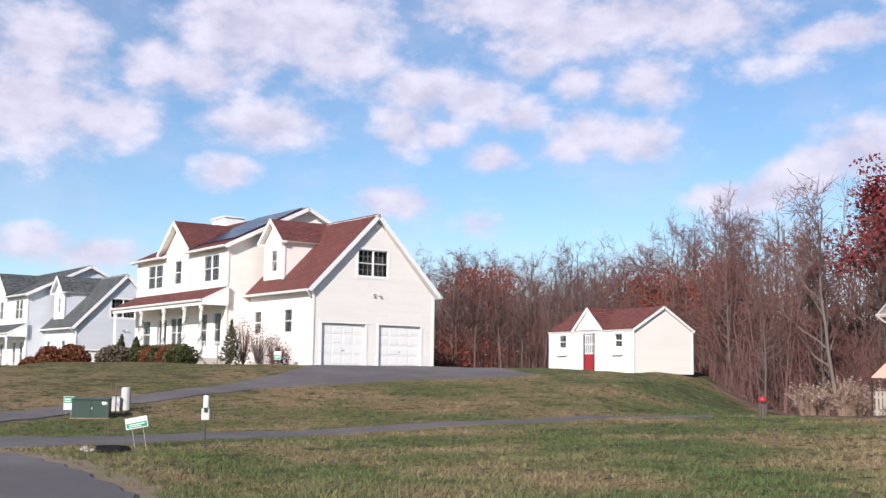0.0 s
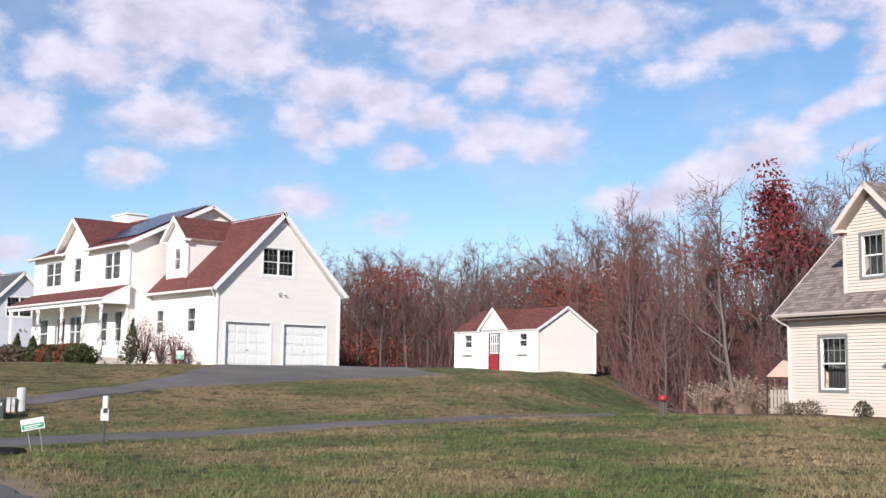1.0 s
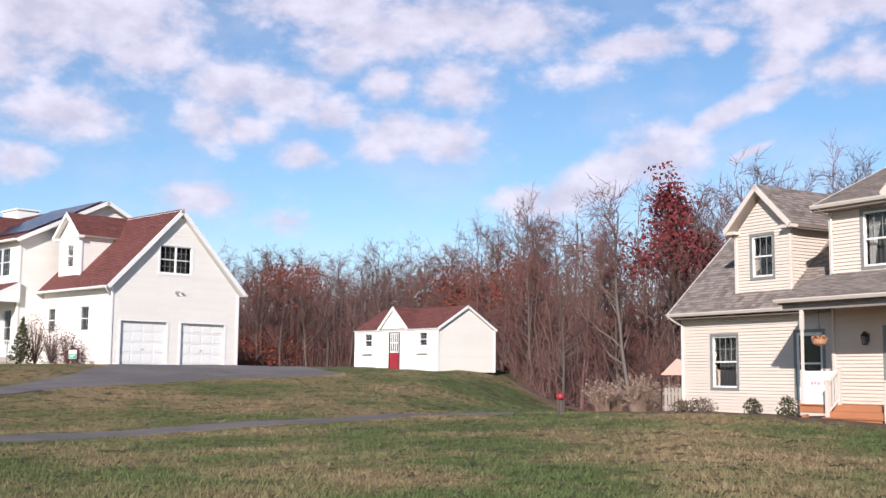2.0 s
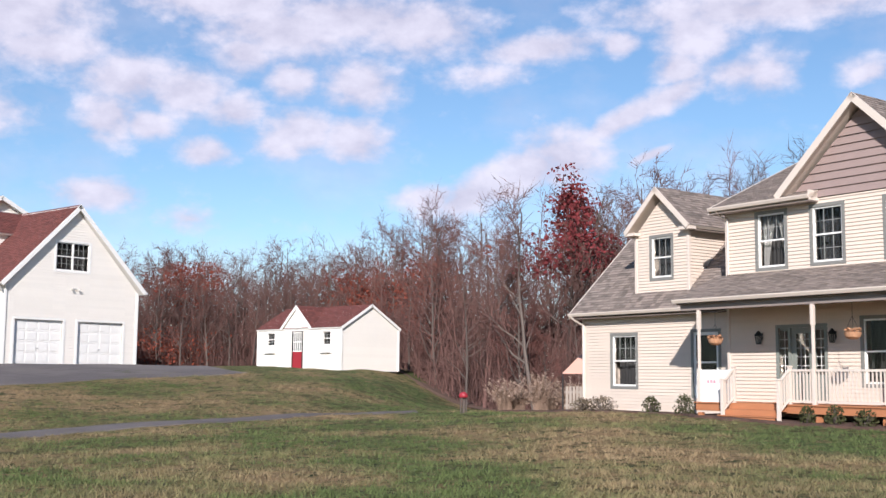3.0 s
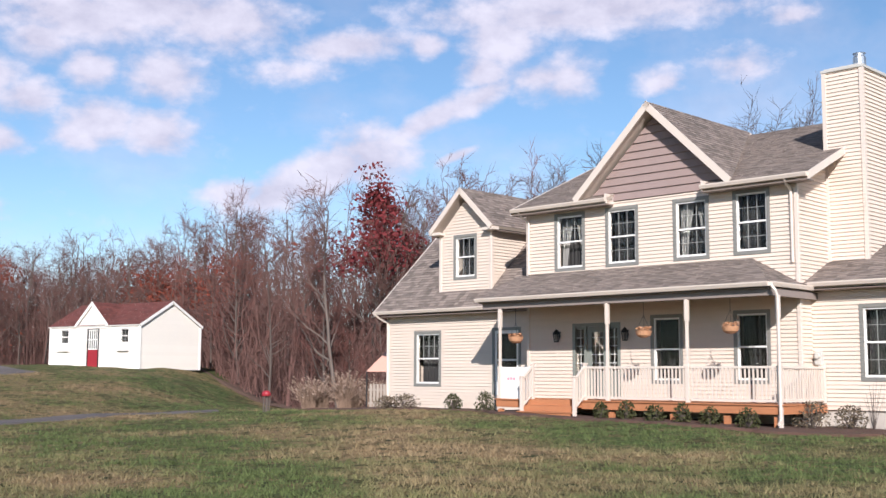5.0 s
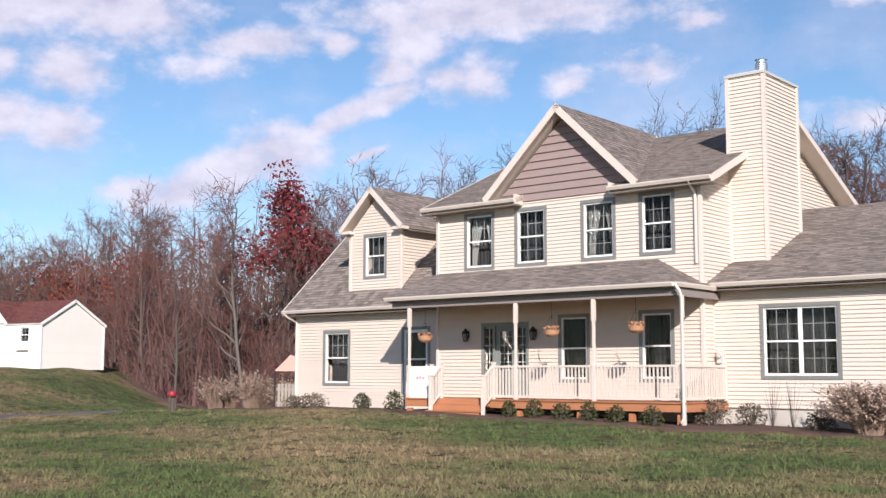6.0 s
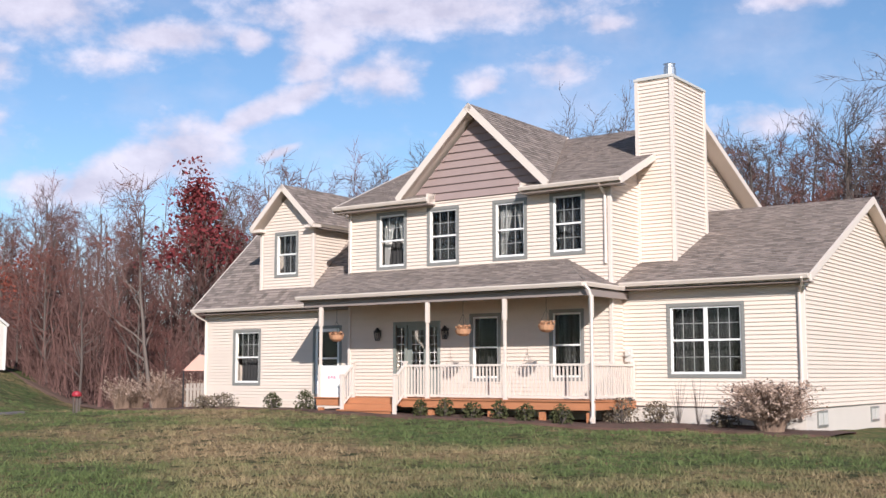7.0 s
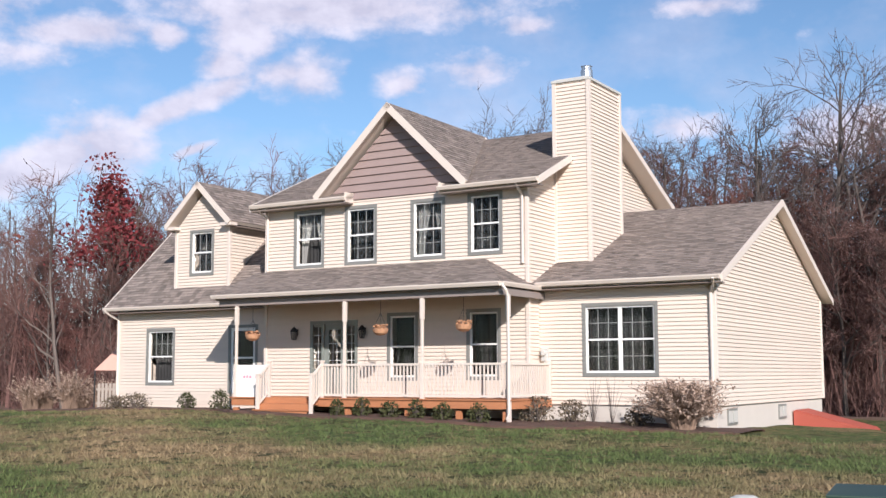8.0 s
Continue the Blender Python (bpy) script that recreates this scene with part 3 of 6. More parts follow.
bh = thing("house", "two-storey beige vinyl-sided house with grey-brown shingle roofs and front porch", "house", B_POSE)
ST = 0.108


def build_beige():
    f = FRONT(0)
    upper = [(-6.48, -5.49, 5.33, 6.94), (-4.52, -3.53, 5.35, 6.94), (-2.14, -1.16, 5.37, 6.95), (-0.21, 0.71, 5.40, 6.98)]
    lowers = [(-2.96, -2.08, 1.90, 3.67), (-0.27, 0.63, 1.92, 3.70)]
    door = (-5.80, -4.22, 1.36, 3.50)
    clad(f, [(-7.66, 1.1), (1.57, 1.1), (1.57, 7.2), (-7.66, 7.2)], upper + lowers + [door], BEIGE, bh, ST)
    for k, h in enumerate(upper):
        window(f, *h, GREEN_TRIM, bh, grid=(3, 2), curtain=k in (0, 2), lower=k != 0)
    for h in lowers:
        window(f, *h, GREEN_TRIM, bh, grid=(1, 1))
    # gable ends and rear of the main block
    g = [(0, 1.1), (10.6, 1.1), (10.6, 7.38), (5.3, 9.72), (0, 7.38)]
    clad(RIGHT(1.57), g, [], BEIGE, bh, ST)
    clad(LEFT(-7.66), g, [], BEIGE, bh, ST)
    clad(REAR(10.6), [(-7.66, 1.1), (1.57, 1.1), (1.57, 7.2), (-7.66, 7.2)], [], BEIGE, bh, ST)
    # shake gable over the front
    tri = [(-5.30, 7.22), (-0.32, 7.22), (-2.8, 9.62)]
    w = wall(FRONT(-0.012), tri, [], SHAKE, bh, 0.14, "gable_wall")
    for k in range(11):
        row = rect_clip(tri, -9, 9, 7.22 + 0.235 * k, 7.22 + 0.235 * (k + 1))
        if len(row) >= 3:
            courses("shake_course", FRONT(-0.012), row, [], SHAKE, w, 0.235, 0.045)
    # main roofs
    E, R = 7.28, 9.82
    rise = (R - E) / 5.7
    zv = lambda v: E + rise * (v + 0.4)
    for u0, u1, v0 in ((-8.02, -4.3, -0.4), (-4.3, -1.06, 0.22), (-1.06, 2.1, -0.4)):
        slope(bh, [(u0, v0, zv(v0)), (u1, v0, zv(v0)), (u1, 5.3, R), (u0, 5.3, R)], UX, GREY_SHINGLE, BEIGE_TRIM)
    slope(bh, [(-8.02, 11.0, E), (2.1, 11.0, E), (2.1, 5.3, R), (-8.02, 5.3, R)], UX, GREY_SHINGLE, BEIGE_TRIM)
    for su in (-1, 1):
        e = -2.8 + su * 2.72
        slope(bh, [(e, -0.42, 7.36), (-2.8, -0.42, 9.95), (-2.8, 5.45, 9.95)], VY, GREY_SHINGLE, BEIGE_TRIM)
        beam(bh, "rake_board", (e, -0.45, 7.37), (-2.8, -0.45, 9.965), 0.05, 0.20, BEIGE_TRIM, up=(su * 0.69, 0, 0.72))
        beam(bh, "rake_board", (2.13 if su > 0 else -8.05, -0.42, E + 0.01), (2.13 if su > 0 else -8.05, 5.3, R + 0.01), 0.05, 0.20, BEIGE_TRIM)
        beam(bh, "rake_board", (2.13 if su > 0 else -8.05, 11.02, E + 0.01), (2.13 if su > 0 else -8.05, 5.3, R + 0.01), 0.05, 0.20, BEIGE_TRIM)
    for u0, u1 in ((-8.02, -4.3), (-1.06, 2.1)):
        gutter(bh, (u0, -0.40, E), (u1, -0.40, E), (0, -1, 0), BEIGE_TRIM)
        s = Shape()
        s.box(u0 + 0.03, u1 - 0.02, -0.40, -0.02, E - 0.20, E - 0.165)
        part("soffit", s, SHADED_SOFFIT, bh)
        s = Shape()
        s.box(u1 - 0.06 if u1 < 0 else u0, u1 if u1 < 0 else u0 + 0.06, -0.42, 0.0, E - 0.16, E + 0.13)
        part("eave_return", s, BEIGE_TRIM, bh)
    # left wing
    fl = FRONT(0.6)
    lw, ld = (-13.40, -12.25, 1.73, 3.47), (-9.65, -8.60, 1.38, 3.50)
    clad(fl, [(-14.86, 0.9), (-7.66, 0.9), (-7.66, 4.22), (-14.86, 4.22)], [lw, ld], BEIGE, bh, ST)
    window(fl, *lw, GREEN_TRIM, bh, grid=(4, 2), lower=False)
    k = 0.94
    gl = [(0.6, 0.9), (8.8, 0.9), (8.8, 4.5), (4.7, 8.35), (0.6, 4.5)]
    clad(LEFT(-14.86), gl, [], BEIGE, bh, ST)
    wall(REAR(8.8), [(-14.86, 0.9), (-7.66, 0.9), (-7.66, 4.4), (-14.86, 4.4)], [], BEIGE, bh)
    for v0, v1 in ((0.2, 4.7), (9.2, 4.7)):
        slope(bh, [(-15.2, v0, 4.30), (-7.66, v0, 4.30), (-7.66, v1, 8.53), (-15.2, v1, 8.53)], UX, GREY_SHINGLE, BEIGE_TRIM)
        beam(bh, "rake_board", (-15.23, v0, 4.31), (-15.23, v1, 8.54), 0.05, 0.2, BEIGE_TRIM)
    gutter(bh, (-15.2, 0.2, 4.30), (-8.1, 0.2, 4.30), (0, -1, 0), BEIGE_TRIM)
    s = Shape()
    s.box(-15.15, -7.68, 0.22, 0.58, 4.10, 4.13)
    part("soffit", s, SHADED_SOFFIT, bh)
    # dormer
    fd, dw = FRONT(0.9), (-11.75, -10.84, 5.42, 6.80)
    dring = [(-12.48, 4.7), (-10.08, 4.7), (-10.08, 6.98), (-11.28, 8.12), (-12.48, 6.98)]
    clad(fd, dring, [dw], BEIGE, bh, ST, "dormer_wall")
    window(fd, *dw, GREEN_TRIM, bh, grid=(3, 1))
    for uu, F in ((-10.08, RIGHT), (-12.48, LEFT)):
        clad(F(uu), [(0.9, 4.8), (3.2, 6.98), (0.9, 6.98)], [], BEIGE, bh, ST, "dormer_cheek")
    for su in (-1, 1):
        e = -11.28 + su * 1.52
        slope(bh, [(e, 0.6, 7.06), (e, 3.15, 7.06), (-11.28, 4.68, 8.5), (-11.28, 0.6, 8.5)], VY, GREY_SHINGLE, BEIGE_TRIM, thick=0.12)
        beam(bh, "rake_board", (e, 0.58, 7.07), (-11.28, 0.58, 8.515), 0.05, 0.17, BEIGE_TRIM, up=(su * 0.69, 0, 0.72))
        s = Shape()
        s.box(min(e, e - su * 0.5), max(e, e - su * 0.5), 0.6, 0.92, 6.93, 7.03)
        part("eave_return", s, BEIGE_TRIM, bh)
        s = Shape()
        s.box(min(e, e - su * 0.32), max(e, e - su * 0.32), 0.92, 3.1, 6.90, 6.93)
        part("soffit", s, SHADED_SOFFIT, bh)
    # right wing
    fr, rw = FRONT(0.63), (2.98, 4.94, 2.01, 3.78)
    clad(fr, [(1.57, 1.17), (6.56, 1.17), (6.56, 4.35), (1.57, 4.35)], [rw], BEIGE, bh, ST)
    window(fr, *rw, GREEN_TRIM, bh, units=2, grid=(3, 2))
    gr = [(0.63, 1.17), (11.6, 1.17), (11.6, 4.45), (6.15, 6.92), (0.63, 4.45)]
    clad(RIGHT(6.56), gr, [], BEIGE, bh, ST)
    wall(REAR(11.6), [(1.57, 1.17), (6.56, 1.17), (6.56, 4.4), (1.57, 4.4)], [], BEIGE, bh)
    for v0 in (0.2, 12.1):
        slope(bh, [(1.57, v0, 4.46), (6.86, v0, 4.46), (6.86, 6.15, 7.10), (1.57, 6.15, 7.10)], UX, GREY_SHINGLE, BEIGE_TRIM)
        beam(bh, "rake_board", (6.89, v0, 4.47), (6.89, 6.15, 7.11), 0.05, 0.2, BEIGE_TRIM)
    gutter(bh, (1.75, 0.2, 4.46), (6.86, 0.2, 4.46), (0, -1, 0), BEIGE_TRIM)
    s = Shape()
    s.box(1.7, 6.84, 0.22, 0.61, 4.26, 4.29)
    part("soffit", s, SHADED_SOFFIT, bh)
    # foundation
    s = Shape()
    s.box(1.60, 6.53, 0.66, 11.57, -0.3, 1.17)
    fnd = part("foundation", s, CONCRETE, bh, "pale painted concrete foundation")
    s = Shape()
    s.box(-7.63, 1.58, 0.03, 10.57, -0.3, 1.1), s.box(-14.83, -7.6, 0.63, 8.77, -0.3, 0.9)
    part("foundation", s, CONCRETE, bh)
    for v0 in (1.45, 6.25):
        s = Shape()
        s.box(6.52, 6.56, v0, v0 + 0.82, 0.66, 1.08)
        bw = part("basement_window", s, GREEN_TRIM, bh)
        s = Shape()
        s.box(6.55, 6.575, v0 + 0.06, v0 + 0.37, 0.72, 1.02), s.box(6.55, 6.575, v0 + 0.45, v0 + 0.76, 0.72, 1.02)
        part("pane", s, GREY_METAL, bw, "pale blinded basement pane")
    # chimney
    s = Shape()
    s.box(1.60, 2.66, 1.73, 3.95, 4.5, 10.36)
    ch = part("chimney", s, BEIGE, bh, "tall chimney clad in beige siding")
    courses("siding", FRONT(1.72), [(1.57, 4.5), (2.68, 4.5), (2.68, 10.36), (1.57, 10.36)], [], BEIGE, ch, ST, 0.030)
    courses("siding", RIGHT(2.67), [(1.7, 4.5), (3.97, 4.5), (3.97, 10.36), (1.7, 10.36)], [], BEIGE, ch, ST, 0.030)
    s = Shape()
    for x, y in ((2.67, 1.73), (2.67, 3.95), (1.6, 1.73)):
        s.box(x - 0.05, x + 0.06, y - 0.06, y + 0.05, 4.5, 10.36)
    part("corner_board", s, BEIGE_TRIM, ch)
    s = Shape()
    s.box(1.53, 2.74, 1.65, 4.03, 10.36, 10.44), s.box(1.60, 2.68, 1.72, 3.96, 10.44, 10.48)
    cap = part("chimney_cap", s, GREY_METAL, bh, "flat metal chimney cap", bevel=0.01)
    s = Shape()
    s.lathe([(0.0, 10.46), (0.15, 10.46), (0.15, 10.72), (0.18, 10.74), (0.18, 10.95), (0.15, 10.98), (0.15, 11.06), (0.18, 11.07), (0.0, 11.11)], 14, (2.13, 2.85, 0))
    part("flue", s, STEEL, cap, "shiny metal flue pipe")
    # corner boards
    for x, y, z0, z1 in ((-14.86, 0.6, 0.9, 4.12), (6.56, 0.63, 1.17, 4.27), (1.57, 0.0, 1.1, 7.1), (-7.66, 0.0, 1.1, 7.1), (6.56, 11.6, 1.17, 4.4), (-12.48, 0.9, 4.9, 6.95), (-10.08, 0.9, 4.9, 6.95)):
        corner(bh, x, y, z0, z1, BEIGE_TRIM)
    # porch
    slope(bh, [(-8.12, -1.95, 4.36), (1.78, -1.95, 4.36), (0.25, 0.0, 5.18), (-8.12, 0.0, 5.18)], UX, GREY_SHINGLE, BEIGE_TRIM, thick=0.12)
    slope(bh, [(1.78, -1.95, 4.36), (1.78, 0.4, 4.36), (0.25, 0.0, 5.18)], VY, GREY_SHINGLE, BEIGE_TRIM, thick=0.12)
    s = Shape()
    s.prism([(-8.08, -1.9, 4.28), (-8.08, 0.0, 5.08), (-8.08, 0.0, 4.2), (-8.08, -1.9, 4.2)], (0.06, 0, 0))
    part("porch_gable", s, BEIGE_TRIM, bh)
    gutter(bh, (-8.12, -1.95, 4.36), (1.78, -1.95, 4.36), (0, -1, 0), BEIGE_TRIM)
    gutter(bh, (1.78, -1.95, 4.36), (1.78, 0.2, 4.36), (1, 0, 0), BEIGE_TRIM)
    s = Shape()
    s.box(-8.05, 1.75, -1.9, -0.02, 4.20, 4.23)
    part("porch_ceiling", s, SHADED_SOFFIT, bh)
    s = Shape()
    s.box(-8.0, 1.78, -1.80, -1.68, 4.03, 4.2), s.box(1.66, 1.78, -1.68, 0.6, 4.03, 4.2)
    part("porch_beam", s, SHADED_TRIM, bh)
    # deck boards, joists skirt, steps
    s = Shape()
    s.box(-7.38, 1.91, -1.80, -0.02, 1.14, 1.29)
    deck = part("porch_deck", s, CEDAR, bh, "cedar-red porch deck")
    for i in range(13):
        s = Shape()
        s.box(-7.45, 1.98, -1.88 + i * 0.145, -1.88 + i * 0.145 + 0.138, 1.30, 1.335)
        part("deck_board", s, CEDAR, deck)
    for x0, x1, y0, y1 in ((-7.4, 1.93, -1.84, -1.803), (1.915, 1.95, -1.80, 0.6), (-7.42, -7.385, -1.8, 0.55)):
        s = Shape()
        s.box(x0, x1, y0, y1, 1.09, 1.295)
        part("rim_joist", s, CEDAR, deck, "orange cedar rim joist")
    for u in (-7.3, -5.2, -3.2, -1.2, 0.4, 1.8):
        s = Shape()
        s.box(u - 0.07, u + 0.07, -1.80, -1.66, 0.4, 1.03)
        part("deck_post", s, CEDAR, deck)
    for i in range(2):
        s = Shape()
        y0 = -1.87 - 0.24 * (i + 1)
        z1 = 1.30 - 0.165 * (i + 1) + 0.03
        s.box(-6.15, -4.13, y0 - 0.02, y0 + 0.23, z1 - 0.035, z1)
        s.box(-6.12, -4.16, y0 + 0.195, y0 + 0.225, z1, z1 + 0.14), s.box(-6.1, -4.18, y0 + 0.01, y0 + 0.04, z1 - 0.3 * (i + 1) + 0.1, z1 - 0.036)
        part("step", s, CEDAR, bh, "cedar porch step", bevel=0.006)
    for u, z0 in ((-7.30, 1.33), (-3.30, 1.33), (-0.72, 1.33), (1.90, 0.75)):
        s = Shape()
        s.box(u - 0.036, u + 0.036, -1.81, -1.738, z0, 4.03)
        p = part("porch_post", s, BEIGE_TRIM, bh, "pale square porch post", bevel=0.008)
        s = Shape()
        s.box(u - 0.052, u + 0.052, -1.826, -1.722, 3.45, 4.025)
        part("post_head", s, BEIGE_TRIM, p, bevel=0.008)
        s = Shape()
        s.box(u - 0.052, u + 0.052, -1.826, -1.722, z0 + 0.002, max(z0 + 0.12, 2.30))
        part("post_base", s, BEIGE_TRIM, p, bevel=0.008)
    # railings
    s = Shape()
    s.box(-0.018, 0.018, -0.018, 0.018, 0.0, 0.78)
    bal = s.mesh("baluster")
    bal.materials.append(BEIGE_TRIM)

    def rail(a, b, n, z=1.44):
        a, b = Vector(a), Vector(b)
        top = beam(bh, "top_rail", a + Z * 0.86, b + Z * 0.86, 0.085, 0.06, BEIGE_TRIM)
        beam(bh, "bottom_rail", a + Z * 0.03, b + Z * 0.03, 0.06, 0.06, BEIGE_TRIM)
        for i in range(n):
            o = new("baluster", bal)
            o.parent = top
            o.location = a + (b - a) * ((i + 0.5) / n) + Z * 0.02

    rail((-4.03, -1.76, 1.42), (-3.38, -1.76, 1.42), 6)
    rail((-3.22, -1.76, 1.42), (-0.80, -1.76, 1.42), 21)
    rail((-0.64, -1.76, 1.42), (1.82, -1.76, 1.42), 21)
    rail((1.90, -1.68, 1.42), (1.90, 0.58, 1.42), 18)
    for u in (-4.08, -6.02):
        s = Shape()
        s.box(u - 0.045, u + 0.045, -2.32, -2.23, 0.6, 1.98), s.box(u - 0.06, u + 0.06, -2.335, -2.215, 1.97, 2.02)
        part("newel_post", s, BEIGE_TRIM, bh, bevel=0.006)
        s = Shape()
        s.box(u - 0.045, u + 0.045, -1.83, -1.74, 1.33, 2.34), s.box(u - 0.06, u + 0.06, -1.845, -1.725, 2.33, 2.38)
        nw = part("newel_post", s, BEIGE_TRIM, bh, bevel=0.006)
        beam(nw, "stair_rail", (u, -1.83, 2.29), (u, -2.24, 1.95), 0.07, 0.06, BEIGE_TRIM)
        beam(nw, "stair_rail", (u, -1.83, 1.48), (u, -2.24, 1.16), 0.05, 0.05, BEIGE_TRIM)
        for i in range(3):
            y = -1.93 - i * 0.105
            o = new("baluster", bal)
            o.parent = nw
            o.location = (u, y, 1.44 - (-1.83 - y) * 0.80)
    s = Shape()
    s.box(1.84, 1.95, 0.48, 0.58, 1.33, 2.36)
    part("newel_post", s, BEIGE_TRIM, bh, bevel=0.006)
    # front door with sidelights
    s = Shape()
    for a0, a1, b0, b1 in ((-5.90, -5.80, 1.34, 3.60), (-4.22, -4.12, 1.34, 3.60), (-5.80, -4.22, 3.50, 3.60), (-5.46, -5.38, 1.36, 3.50), (-4.62, -4.54, 1.36, 3.50)):
        s.box(a0, a1, -0.035, 0.06, b0, b1)
    dr = part("front_door", s, DOOR_GREEN, bh, "sage green front door with glazed sidelights")
    s = Shape()
    for a0, a1, b0, b1 in ((-5.38, -5.22, 1.36, 3.50), (-4.78, -4.62, 1.36, 3.50), (-5.22, -4.78, 1.36, 2.15), (-5.22, -4.78, 3.33, 3.50)):
        s.box(a0, a1, 0.03, 0.075, b0, b1)
    leaf = part("door_leaf", s, DOOR_GREEN, dr)
    s = Shape()
    s.box(-5.14, -5.02, 0.02, 0.03, 1.5, 2.0), s.box(-4.98, -4.86, 0.02, 0.03, 1.5, 2.0)
    part("door_panel", s, DOOR_GREEN, leaf)
    s = Shape()
    s.tube((-5.30, 0.03, 2.3), (-5.30, -0.03, 2.3), 0.025, 0.03, 8)
    part("door_knob", s, STEEL, leaf)
    for a0, a1, b0 in ((-5.22, -4.78, 2.15), (-5.80, -5.46, 2.15), (-4.54, -4.22, 2.15)):
        s = Shape()
        s.box(a0, a1, 0.045, 0.05, b0, 3.42)
        g = part("pane", s, GLASS, dr)
        g.visible_shadow = False
        s = Shape()
        n = 3 if a1 - a0 > 0.4 else 2
        for i in range(1, n):
            x = a0 + (a1 - a0) * i / n
            s.box(x - 0.008, x + 0.008, 0.036, 0.044, b0, 3.42)
        for i in range(1, 5):
            zz = b0 + (3.42 - b0) * i / 5
            s.box(a0, a1, 0.037, 0.043, zz - 0.008, zz + 0.008)
        part("leading", s, WHITE, dr)
    for x0, x1, z0, z1 in ((-5.80, -5.46, 1.36, 2.15), (-4.54, -4.22, 1.36, 2.15), (-5.8, -5.46, 3.42, 3.5), (-4.54, -4.22, 3.42, 3.5)):
        s = Shape()
        s.box(x0, x1, 0.03, 0.075, z0, z1)
        part("sidelight_panel", s, DOOR_GREEN, dr)
    # side entrance with a storm door
    s = Shape()
    for a0, a1, b0, b1 in ((-9.75, -9.65, 1.38, 3.60), (-8.60, -8.50, 1.38, 3.60), (-9.65, -8.60, 3.50, 3.60)):
        s.box(a0, a1, 0.56, 0.66, b0, b1)
    sd = part("side_door", s, GREEN_TRIM, bh, "side door with a glazed storm door")
    s = Shape()
    for a0, a1, b0, b1 in ((-9.65, -9.55, 1.38, 3.50), (-8.70, -8.60, 1.38, 3.50), (-9.55, -8.70, 3.40, 3.50), (-9.55, -8.70, 1.38, 1.75), (-9.55, -8.70, 2.50, 2.56)):
        s.box(a0, a1, 0.59, 0.63, b0, b1)
    part("storm_door", s, WHITE, sd, "white storm door frame")
    s = Shape()
    s.box(-9.55, -8.70, 0.607, 0.612, 1.75, 3.40)
    part("pane", s, GLASS, sd).visible_shadow = False
    s = Shape()
    s.box(-9.6, -8.65, 0.70, 0.74, 1.38, 3.5)
    part("door_leaf", s, DARK, sd)
    # downspouts
    downspout(bh, [(1.45, -0.46, 7.2), (1.45, -0.30, 7.05), (1.45, -0.07, 6.9), (1.45, -0.07, 5.0)], BEIGE_TRIM)
    downspout(bh, [(-7.75, -0.46, 7.2), (-7.72, -0.25, 7.02), (-7.60, -0.07, 6.9), (-7.60, -0.07, 5.2)], BEIGE_TRIM, 0.035)
    downspout(bh, [(-15.1, 0.10, 4.22), (-15.0, 0.3, 4.05), (-14.84, 0.53, 3.9), (-14.84, 0.53, 0.9)], BEIGE_TRIM)
    downspout(bh, [(6.70, 0.10, 4.38), (6.62, 0.35, 4.2), (6.48, 0.55, 4.05), (6.48, 0.55, 0.9)], BEIGE_TRIM)
    downspout(bh, [(1.85, -2.0, 4.28), (1.95, -1.95, 4.12), (1.97, -1.90, 3.95), (1.97, -1.90, 0.95), (2.05, -2.15, 0.86)], BEIGE_TRIM)


build_beige()


